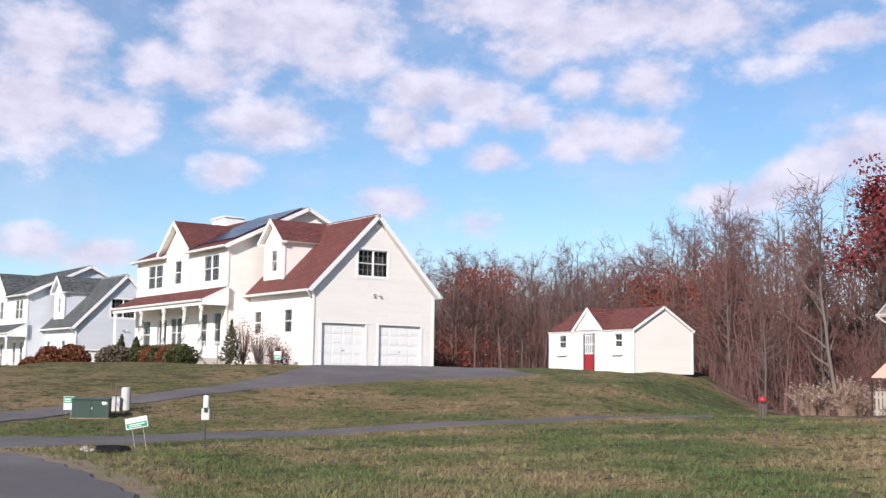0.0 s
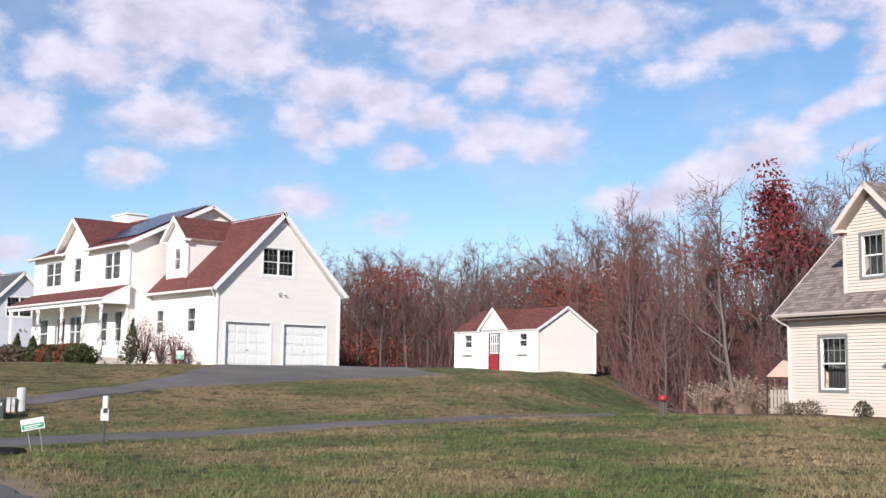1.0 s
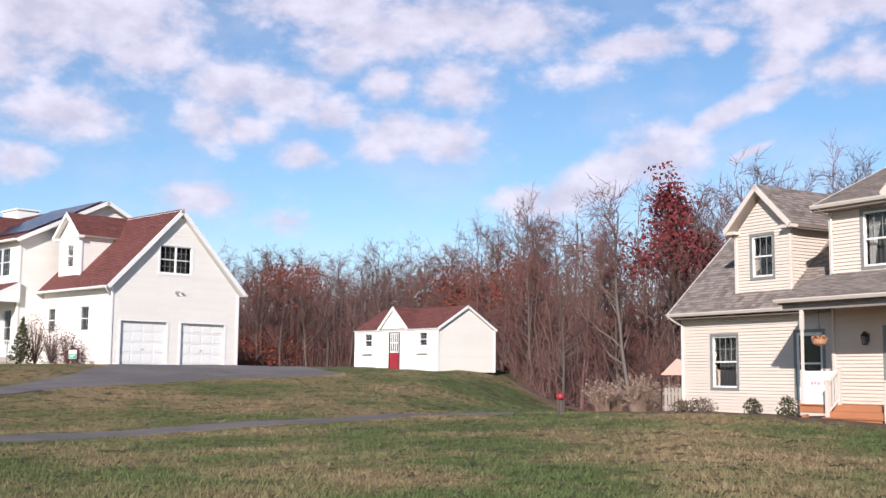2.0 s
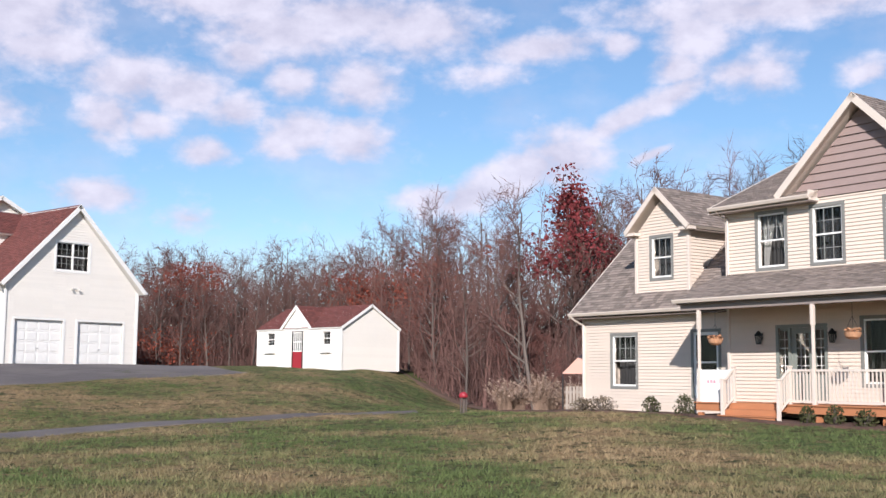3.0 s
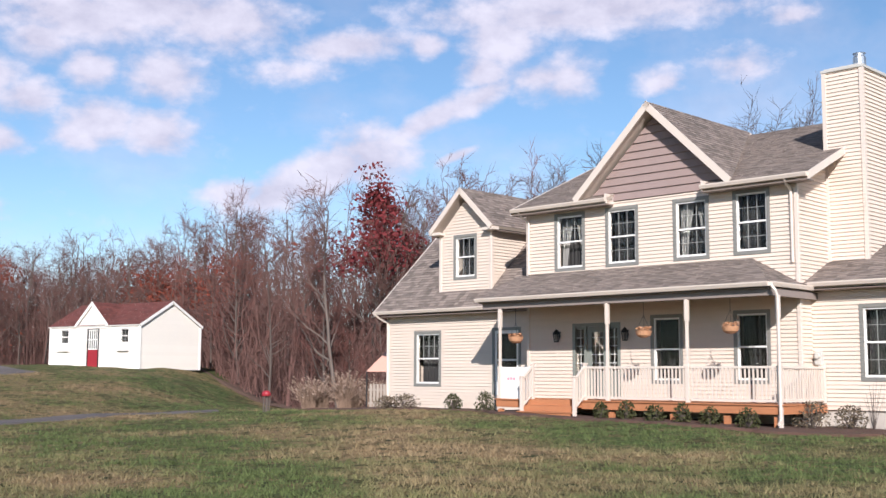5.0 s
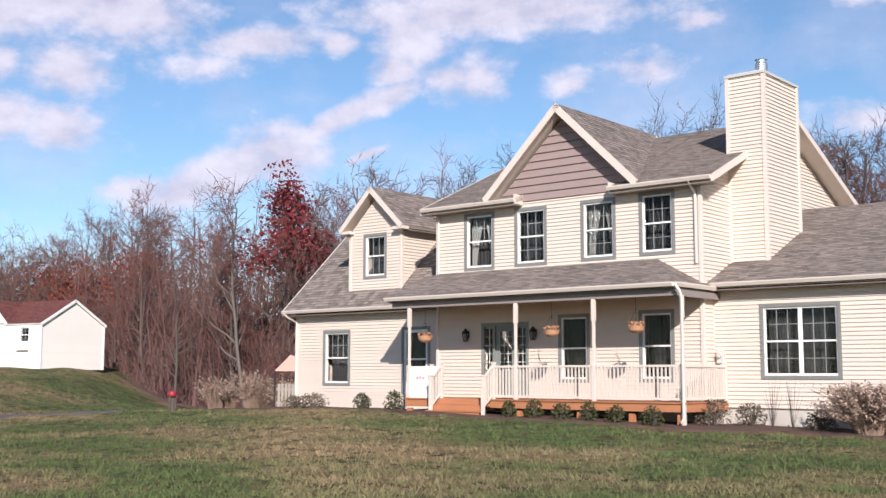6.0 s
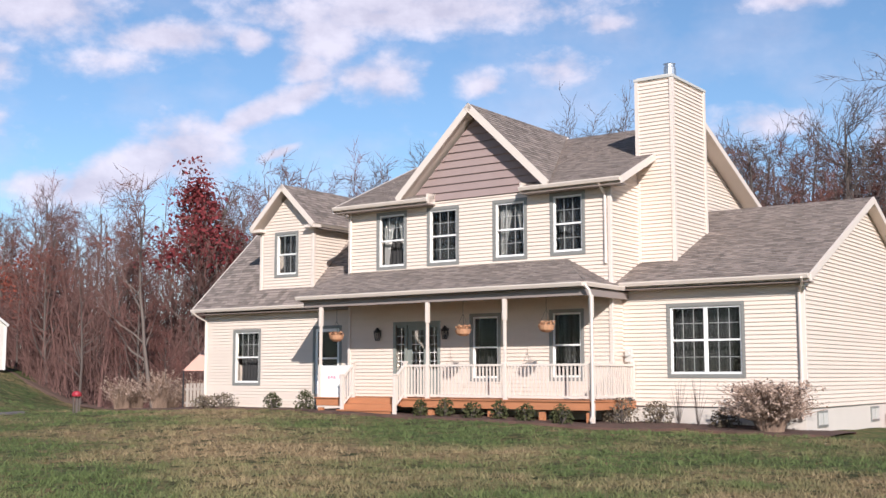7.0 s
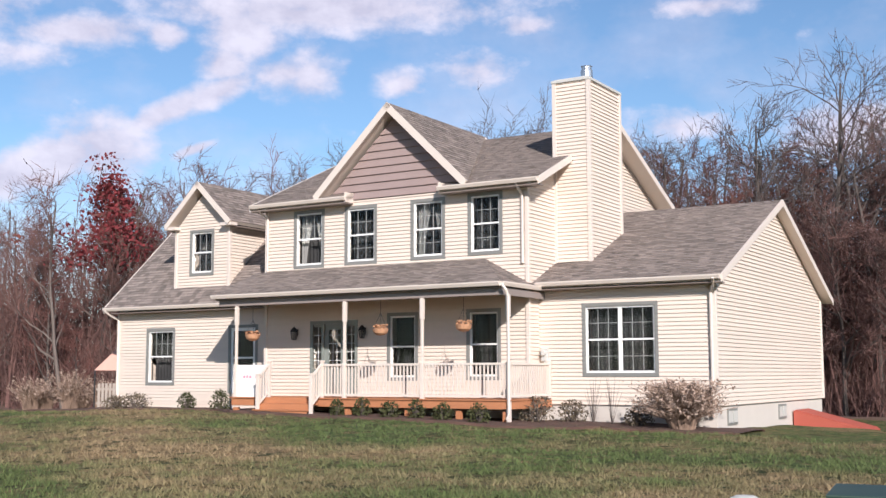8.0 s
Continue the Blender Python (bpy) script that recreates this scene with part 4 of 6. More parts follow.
# ---- white house and its twin, greyed for shade ----
def build_garage_house(name, label, m, side, trim, shingle, step, solar):
    hs = thing(name, label, "house", m)
    f, ff = FRONT(0), LEFT(0)
    # garage wing
    doors = [(0.55, 3.22, 0.0, 2.22), (4.08, 6.80, 0.0, 2.22)]
    gw = (2.68, 4.60, 4.80, 6.26)
    ring = [(0, 0), (7.64, 0), (7.64, 3.90), (3.82, 7.95), (0, 3.90)]
    clad(f, ring, doors + [gw], side, hs, step, lip=0.024)
    window(f, *gw, trim, hs, units=2, grid=(3, 2))
    for a0, a1, b0, b1 in doors:
        s = Shape()
        for x0, x1, z0, z1 in ((a0 - 0.12, a0, 0, b1 + 0.12), (a1, a1 + 0.12, 0, b1 + 0.12), (a0, a1, b1, b1 + 0.12)):
            s.box(x0, x1, -0.04, 0.16, z0, z1)
        gd = part("garage_door", s, trim, hs, "white sectional garage door, closed")
        for i in range(4):
            s = Shape()
            z0 = 0.02 + i * 0.55
            s.box(a0, a1, 0.10, 0.15, z0, z0 + 0.545)
            for j in range(4):
                x0 = a0 + 0.08 + j * (a1 - a0 - 0.08) / 4
                s.box(x0, x0 + (a1 - a0 - 0.08) / 4 - 0.10, 0.085, 0.10, z0 + 0.09, z0 + 0.45)
            part("door_section", s, WHITE, gd, bevel=0.006)
        s = Shape()
        s.box((a0 + a1) / 2 - 0.06, (a0 + a1) / 2 + 0.06, 0.06, 0.085, 0.78, 0.82)
        part("handle", s, STEEL, gd)
    s = Shape()
    s.box(3.62, 3.98, -0.06, 0.0, 3.86, 3.92), s.tube((3.66, -0.04, 3.88), (3.60, -0.16, 3.80), 0.035, 0.06, 8), s.tube((3.94, -0.04, 3.88), (4.02, -0.16, 3.80), 0.035, 0.06, 8)
    part("floodlight", s, GREY_METAL, hs, "twin-headed floodlight")
    fw = [(2.25, 3.22, 1.72, 3.02), (5.9, 6.85, 1.72, 3.02)]
    clad(ff, [(0, 0), (8.9, 0), (8.9, 3.85), (0, 3.85)], fw, side, hs, step, lip=0.024)
    for h in fw:
        window(ff, *h, trim, hs, grid=(3, 2))
    wall(RIGHT(7.64), [(0, 0), (9, 0), (9, 3.85), (0, 3.85)], [], side, hs)
    for su in (-1, 1):
        e = 3.82 + su * 4.24
        slope(hs, [(e, -0.22, 3.94), (e, 9.4, 3.94), (3.82, 9.4, 8.28), (3.82, -0.22, 8.28)], VY, shingle, trim)
        beam(hs, "rake_board", (e, -0.25, 3.95), (3.82, -0.25, 8.29), 0.05, 0.22, trim, up=(su * 0.71, 0, 0.70))
        gutter(hs, (e, -0.22, 3.94), (e, 8.9, 3.94), (su, 0, 0), trim)
    # dormer
    fd, dw = LEFT(0.4), (4.98, 5.74, 5.22, 6.45)
    clad(fd, [(4.2, 4.4), (6.6, 4.4), (6.6, 6.85), (5.4, 8.0), (4.2, 6.85)], [dw], side, hs, step, "dormer_wall", lip=0.02)
    window(fd, *dw, trim, hs, grid=(3, 2))
    clad(FRONT(4.2), [(0.4, 4.7), (2.6, 6.85), (0.4, 6.85)], [], side, hs, step, "dormer_cheek", lip=0.02)
    for sv in (-1, 1):
        e = 5.4 + sv * 1.5
        slope(hs, [(0.1, e, 6.9), (2.9, e, 6.9), (3.75, 5.4, 8.22), (0.1, 5.4, 8.22)], UX, shingle, trim, thick=0.12)
        beam(hs, "rake_board", (0.08, e, 6.91), (0.08, 5.4, 8.24), 0.05, 0.18, trim, up=(0, sv * 0.66, 0.75))
        s = Shape()
        s.box(0.1, 0.42, min(e, e - sv * 0.4), max(e, e - sv * 0.4), 6.76, 6.87)
        part("eave_return", s, trim, hs)
    # main block
    fm = LEFT(-1.5)
    ups = [(17.0, 19.6, 4.82, 6.35, 2), (14.0, 15.15, 4.9, 6.40, 1), (8.5, 10.7, 4.80, 6.38, 2)]
    los = [(18.75, 20.2, 1.0, 2.80, 1), (13.6, 15.4, 1.0, 2.85, 2), (9.9, 10.8, 1.0, 2.95, 1), (8.0, 9.0, 1.0, 2.95, 1)]
    hd = (16.1, 17.3, 0.35, 2.75)
    clad(fm, [(7.4, 0), (21.3, 0), (21.3, 6.7), (7.4, 6.7)], [h[:4] for h in ups + los] + [hd], side, hs, step, lip=0.024)
    for h in ups + los:
        window(fm, *h[:4], trim, hs, units=h[4], grid=(3, 2))
    s = Shape()
    s.box(-1.44, -1.40, hd[0], hd[1], hd[2], hd[3])
    part("front_door", s, BLACK, hs, "dark front door")
    g = [(-1.5, 0), (8.4, 0), (8.4, 6.8), (3.45, 9.25), (-1.5, 6.8)]
    clad(FRONT(7.4), g, [], side, hs, step, lip=0.024)
    wall(REAR(21.3), g, [], side, hs)
    wall(RIGHT(8.4), [(7.4, 0), (21.3, 0), (21.3, 6.7), (7.4, 6.7)], [], side, hs)
    for su in (-1, 1):
        e = 3.45 + su * 5.35
        bits = ((7.05, 12.75, 0), (12.75, 16.35, 0.42), (16.35, 21.65, 0)) if su < 0 else ((7.05, 21.65, 0),)
        for v0, v1, cut in bits:
            zc = 6.75 + cut * 2.65 / 5.35
            slope(hs, [(e - su * cut, v0, zc), (e - su * cut, v1, zc), (3.45, v1, 9.4), (3.45, v0, 9.4)], VY, shingle, trim)
            if not cut:
                gutter(hs, (e, v0, 6.75), (e, v1, 6.75), (su, 0, 0), trim)
        for v in (7.02, 21.68):
            beam(hs, "rake_board", (e, v, 6.76), (3.45, v, 9.41), 0.05, 0.22, trim, up=(su * 0.44, 0, 0.9))
    tri = [(12.25, 6.65), (16.95, 6.65), (14.6, 8.65)]
    clad(LEFT(-1.51), tri, [], side, hs, step, "gable_wall", lip=0.02)
    for sv in (-1, 1):
        e = 14.6 + sv * 2.55
        slope(hs, [(-1.9, e, 6.9), (-1.9, 14.6, 8.85), (2.4, 14.6, 8.85)], UX, shingle, trim)
        beam(hs, "rake_board", (-1.93, e, 6.91), (-1.93, 14.6, 8.87), 0.05, 0.22, trim, up=(0, sv * 0.6, 0.8))
    if solar:
        s = Shape()
        s.box(3.2, 4.6, 18.2, 20.4, 8.4, 9.95), s.box(3.12, 4.68, 18.12, 20.48, 9.95, 10.05)
        part("chimney", s, trim, hs, "broad boxed chimney")
    # porch
    slope(hs, [(-3.14, 7.1, 3.60), (-3.14, 21.6, 3.60), (-1.5, 21.6, 4.42), (-1.5, 7.1, 4.42)], VY, shingle, trim, thick=0.12)
    gutter(hs, (-3.14, 7.1, 3.60), (-3.14, 21.6, 3.60), (-1, 0, 0), trim)
    s = Shape()
    s.prism([(-3.1, 7.12, 3.5), (-1.5, 7.12, 4.3), (-1.5, 7.12, 3.3), (-3.1, 7.12, 3.3)], (0, 0.08, 0))
    s.box(-3.1, -2.95, 7.2, 21.5, 3.28, 3.5)
    part("porch_beam", s, trim, hs)
    s = Shape()
    s.box(-3.05, -1.5, 7.15, 21.5, 3.44, 3.47)
    part("porch_ceiling", s, trim, hs)
    s = Shape()
    s.box(-3.1, -1.5, 7.2, 21.5, 0.0, 0.35)
    part("porch_deck", s, CONCRETE, hs)
    for v in (7.45, 9.8, 12.9, 16.6, 21.2):
        s = Shape()
        s.box(-3.06, -2.94, v - 0.06, v + 0.06, 0.35, 3.28), s.box(-3.09, -2.91, v - 0.09, v + 0.09, 0.35, 1.25), s.box(-3.09, -2.91, v - 0.09, v + 0.09, 3.0, 3.28)
        part("porch_post", s, trim, hs)
    s = Shape()
    s.box(-2.94, -1.52, 7.41, 7.47, 1.20, 1.27), s.box(-2.94, -1.52, 7.41, 7.47, 0.48, 0.53)
    for i in range(11):
        s.box(-2.86 + i * 0.125, -2.82 + i * 0.125, 7.42, 7.46, 0.53, 1.2)
    part("porch_railing", s, trim, hs)
    for x, y, z1 in ((0, 0, 3.9), (7.64, 0, 3.9), (-1.5, 7.4, 6.7), (-1.5, 21.3, 6.7), (0.4, 4.2, 6.85)):
        corner(hs, x, y, 0.0 if z1 != 6.85 else 4.6, z1, trim, 0.13)
    downspout(hs, [(-0.50, -0.2, 3.85), (-0.25, -0.1, 3.6), (-0.09, 0.05, 3.45), (-0.09, 0.05, 0.1)], trim)
    if solar:
        n = Vector((-2.65, 0, 5.35)).normalized()
        up = Vector((5.35, 0, 2.65)).normalized()
        for i in range(6):
            for j in range(3):
                if j == 0 and i > 4:
                    continue
                o = Vector((-1.9, 7.5 + i * 1.02, 6.75)) + up * (1.0 + j * 1.62)
                s = Shape()
                s.prism([o + n * 0.06, o + VYV * 0.98 + n * 0.06, o + VYV * 0.98 + up * 1.58 + n * 0.06, o + up * 1.58 + n * 0.06], n * 0.04)
                part("solar_panel", s, SOLAR, hs, "dark blue-black solar panel")
    return hs


VYV = Vector((0, 1, 0))
build_garage_house("house", "white-sided house with rust-red roof, double garage and rooftop solar panels", house_pose(-6.728, 59.455, 2.45, 35.44), IVORY, WHITE, RED_SHINGLE, 0.14, True)
build_garage_house("house", "bluish-white sided house toned greyer for shade, with dark grey shingle roofs", house_pose(-27.76, 86.67, 1.28, 36.56), SHADED_WHITE, WHITE, DARK_SHINGLE, 0.17, False)


# ---- shed ----
def build_shed():
    sd = thing("shed", "ivory garden shed with rust-red roof and red half-glazed door", "shed", house_pose(9.241, 54.99, 2.23, 30.0))
    W, L = 3.74, 6.89
    ring = [(0, 0), (W, 0), (W, 2.10), (W / 2, 3.22), (0, 2.10)]
    clad(FRONT(0), ring, [], IVORY, sd, 0.17, lip=0.008)
    wall(REAR(L), ring, [], IVORY, sd)
    wall(RIGHT(W), [(0, 0), (L, 0), (L, 2.1), (0, 2.1)], [], IVORY, sd)
    ff = LEFT(0)
    wins, dr = [(5.40, 6.09, 1.26, 1.97), (0.82, 1.47, 1.26, 1.96)], (3.03, 3.92, 0.06, 2.04)
    wall(ff, [(0, 0), (L, 0), (L, 2.1), (0, 2.1)], wins + [dr], IVORY, sd)
    courses("siding", ff, [(0, 0), (L, 0), (L, 2.1), (0, 2.1)], [(h[0] - 0.06, h[1] + 0.06, h[2] - 0.06, h[3] + 0.06) for h in wins + [dr]], IVORY, sd, 0.17, 0.02)
    clad(LEFT(-0.02), [(2.29, 2.0), (4.77, 2.0), (3.53, 3.18)], [], IVORY, sd, 0.17, "gable_wall")
    for h in wins:
        window(ff, *h, WHITE, sd, grid=(2, 2), casing=0.06)
        s = Shape()
        s.box(-0.16, 0.0, h[0] - 0.08, h[1] + 0.08, h[2] - 0.36, h[2] - 0.33)
        part("window_shelf", s, WHITE, sd, "narrow shelf under the window")
    s = Shape()
    for a0, a1, b0, b1 in ((dr[0], dr[0] + 0.06, 0.06, 2.02), (dr[1] - 0.06, dr[1], 0.06, 2.02), (dr[0] + 0.06, dr[1] - 0.06, 1.96, 2.02)):
        s.box(-0.035, 0.08, a0, a1, b0, b1)
    door = part("door", s, BLACK, sd, "door with red lower half and barred glass above")
    s = Shape()
    s.box(-0.01, 0.04, dr[0] + 0.06, dr[1] - 0.06, 0.06, 0.98)
    part("lower_leaf", s, RED_PAINT, door, "dark red lower leaf")
    s = Shape()
    s.box(0.02, 0.026, dr[0] + 0.06, dr[1] - 0.06, 0.98, 1.96)
    part("pane", s, GLASS, door).visible_shadow = False
    s = Shape()
    for i in range(5):
        y = dr[0] + 0.10 + i * 0.165
        s.box(-0.01, 0.015, y - 0.02, y + 0.035, 1.0, 1.94)
    for z in (0.99, 1.46, 1.93):
        s.box(-0.012, 0.016, dr[0] + 0.06, dr[1] - 0.06, z - 0.025, z + 0.025)
    part("door_grille", s, WHITE, door, "white bars over the glass")
    for su in (-1, 1):
        e = W / 2 + su * (W / 2 + 0.1)
        slope(sd, [(e, -0.08, 2.14), (e, L + 0.08, 2.14), (W / 2, L + 0.08, 3.32), (W / 2, -0.08, 3.32)], VY, RED_SHINGLE, WHITE, thick=0.08)
        beam(sd, "rake_board", (e, -0.10, 2.15), (W / 2, -0.10, 3.33), 0.04, 0.12, WHITE, up=(su * 0.45, 0, 0.9))
    for sv in (-1, 1):
        e = 3.53 + sv * 1.28
        slope(sd, [(-0.1, e, 2.16), (-0.1, 3.53, 3.30), (W / 2, 3.53, 3.30)], UX, RED_SHINGLE, WHITE, thick=0.07)
        beam(sd, "rake_board", (-0.12, e, 2.17), (-0.12, 3.53, 3.32), 0.04, 0.14, WHITE, up=(0, sv * 0.7, 0.7))
    for x, y in ((0, 0), (W, 0), (0, L)):
        corner(sd, x, y, 0, 2.1, WHITE, 0.09)
    s = Shape()
    for x in (0.3, W / 2, W - 0.4):
        s.box(x, x + 0.12, 0.05, L - 0.05, -0.14, 0.0)
    part("skid", s, BLACK, sd, "dark timber skids")
    for x in (0.3, W / 2, W - 0.4):
        for y in (0.2, 3.3, 6.4):
            s = Shape()
            s.box(x - 0.12, x + 0.28, y - 0.1, y + 0.3, -0.65, -0.14)
            part("block", s, CONCRETE, sd)
    s = Shape()
    s.prism([(-1.15, 2.75, -0.12), (-1.15, 4.2, -0.12), (-0.02, 4.2, -0.02), (-0.02, 2.75, -0.02)], (0, 0, 0.05))
    ramp = part("ramp", s, CONCRETE, sd, "pale board ramp before the door")


build_shed()


# ---- planting ----
def at_ground(x, y, dz=0.0, turn=0.0):
    return pose(x, y, float(height(x, y)) + dz, 0, 0, turn)


def grow(seed, tall, spread=0.34, limbs=13, subs=5, twigs=5, tips=3, lean=0.0, fork=0.30, thin=1.0):
    """Branch segments of a bare tree: (level, from, to, radius, radius)."""
    rng = random.Random(seed)
    segs = []

    def wander(p, d, length, r, n, level, bend, up):
        pts = [(p, r)]
        for i in range(n):
            d = (d + Vector((rng.gauss(0, bend), rng.gauss(0, bend), rng.gauss(0, bend) + up))).normalized()
            q = p + d * (length / n)
            rr = r * (1 - 0.75 * (i + 1) / n)
            segs.append((level, p, q, pts[-1][1], rr))
            pts.append((q, rr))
            p = q
        return pts, d

    def branch(pts, k):
        i = min(int(k * (len(pts) - 1)), len(pts) - 2)
        f = k * (len(pts) - 1) - i
        return pts[i][0].lerp(pts[i + 1][0], f), pts[i][1] * (1 - f) + pts[i + 1][1] * f

    def side(d, angle):
        o = d.orthogonal().normalized()
        o.rotate(Matrix.Rotation(rng.uniform(0, 6.283), 3, d))
        return (d * math.cos(angle) + o * math.sin(angle)).normalized()

    trunk, _ = wander(Vector((0, 0, -0.3)), Vector((lean, 0, 1)).normalized(), tall, tall * 0.0125 * thin, 9, 0, 0.05, 0.05)
    for a in range(limbs):
        k = fork + (0.97 - fork) * (a + rng.random()) / limbs
        p, r = branch(trunk, k)
        length = tall * spread * (1.15 - 0.75 * k) * rng.uniform(0.7, 1.2)
        limb, _ = wander(p, side(Vector((0, 0, 1)), rng.uniform(0.5, 1.15)), length, max(r * 0.6, 0.03), 5, 1, 0.15, 0.06)
        for b in range(subs):
            p2, r2 = branch(limb, 0.2 + 0.78 * (b + rng.random()) / subs)
            d2 = (limb[-1][0] - limb[0][0]).normalized()
            sub, _ = wander(p2, side(d2, rng.uniform(0.4, 0.9)), length * 0.48 * rng.uniform(0.6, 1.2), max(r2 * 0.6, 0.017), 3, 2, 0.2, 0.05)
            for c in range(twigs):
                p3, r3 = branch(sub, 0.15 + 0.83 * (c + rng.random()) / twigs)
                d3 = (sub[-1][0] - sub[0][0]).normalized()
                tw, d4 = wander(p3, side(d3, rng.uniform(0.4, 0.9)), length * 0.26 * rng.uniform(0.6, 1.3), 0.015, 2, 3, 0.22, 0.04)
                for e in range(tips):
                    p5, _ = branch(tw, rng.uniform(0.2, 0.98))
                    segs.append((4, p5, p5 + side(d4, rng.uniform(0.3, 1.0)) * rng.uniform(0.35, 0.95), 0.012, 0.0))
    return segs


def leaf(sh, c, size, rng):
    a = Vector((rng.gauss(0, 1), rng.gauss(0, 1), rng.gauss(0, 0.8))).normalized()
    b = a.orthogonal().normalized()
    b.rotate(Matrix.Rotation(rng.uniform(0, 6.28), 3, a))
    n = a.cross(b) * size * 0.12
    sh.poly([c - a * size, c + b * size * 0.55 + n, c + a * size])
    sh.poly([c + a * size, c - b * size * 0.55 + n, c - a * size])


def make_tree(label, segs, bark, twig, m, leaves=None, leaf_mat=None, size=0.16, per=3, where=None, seed=0):
    t = thing("tree", label, "tree", m, group="trees of the wood")
    tr, cr = Shape(), Shape()
    for level, p, q, r0, r1 in segs:
        if level <= 1:
            tr.tube(p, q, r0, r1, 6 if level == 0 else 4, False)
        elif level < 4:
            cr.tube(p, q, r0, r1, 3, False)
        else:
            cr.spike(p, q, r0)
    part("trunk", tr, bark, t, fix=False)
    part("crown", cr, twig, t, fix=False)
    if leaf_mat:
        rng, lf = random.Random(seed), Shape()
        for level, p, q, r0, r1 in segs:
            if level >= 3 and (where is None or where(q)):
                for _ in range(per):
                    leaf(lf, q + Vector((rng.gauss(0, 0.25), rng.gauss(0, 0.25), rng.gauss(0, 0.22))), size * rng.uniform(0.6, 1.3), rng)
        part("foliage", lf, leaf_mat, t, "dry autumn leaves", fix=False)
    return t


def skyline(az):
    return float(np.interp(az, [-8, -0.5, 1.2, 3.2, 4.9, 6.6, 8.3, 9.7, 11.7, 13.1, 14.4, 17, 18.4, 21, 23.5, 26.9, 30, 34, 47, 50, 53, 57, 62, 75], [5.7, 5.7, 6.7, 6.7, 5.8, 6.6, 6.2, 6.6, 7.4, 8.4, 8.5, 8.0, 7.6, 8.4, 10.0, 9.3, 9.8, 10.3, 10.6, 10.8, 11.0, 11.6, 12, 12]))


def wood_edge(az):
    return float(np.interp(az, [-8, 4, 8, 12, 14, 17, 22, 26, 34, 42, 50, 58, 75], [84, 80, 74, 64, 57, 53, 53, 58, 62, 62, 58, 52, 50]))


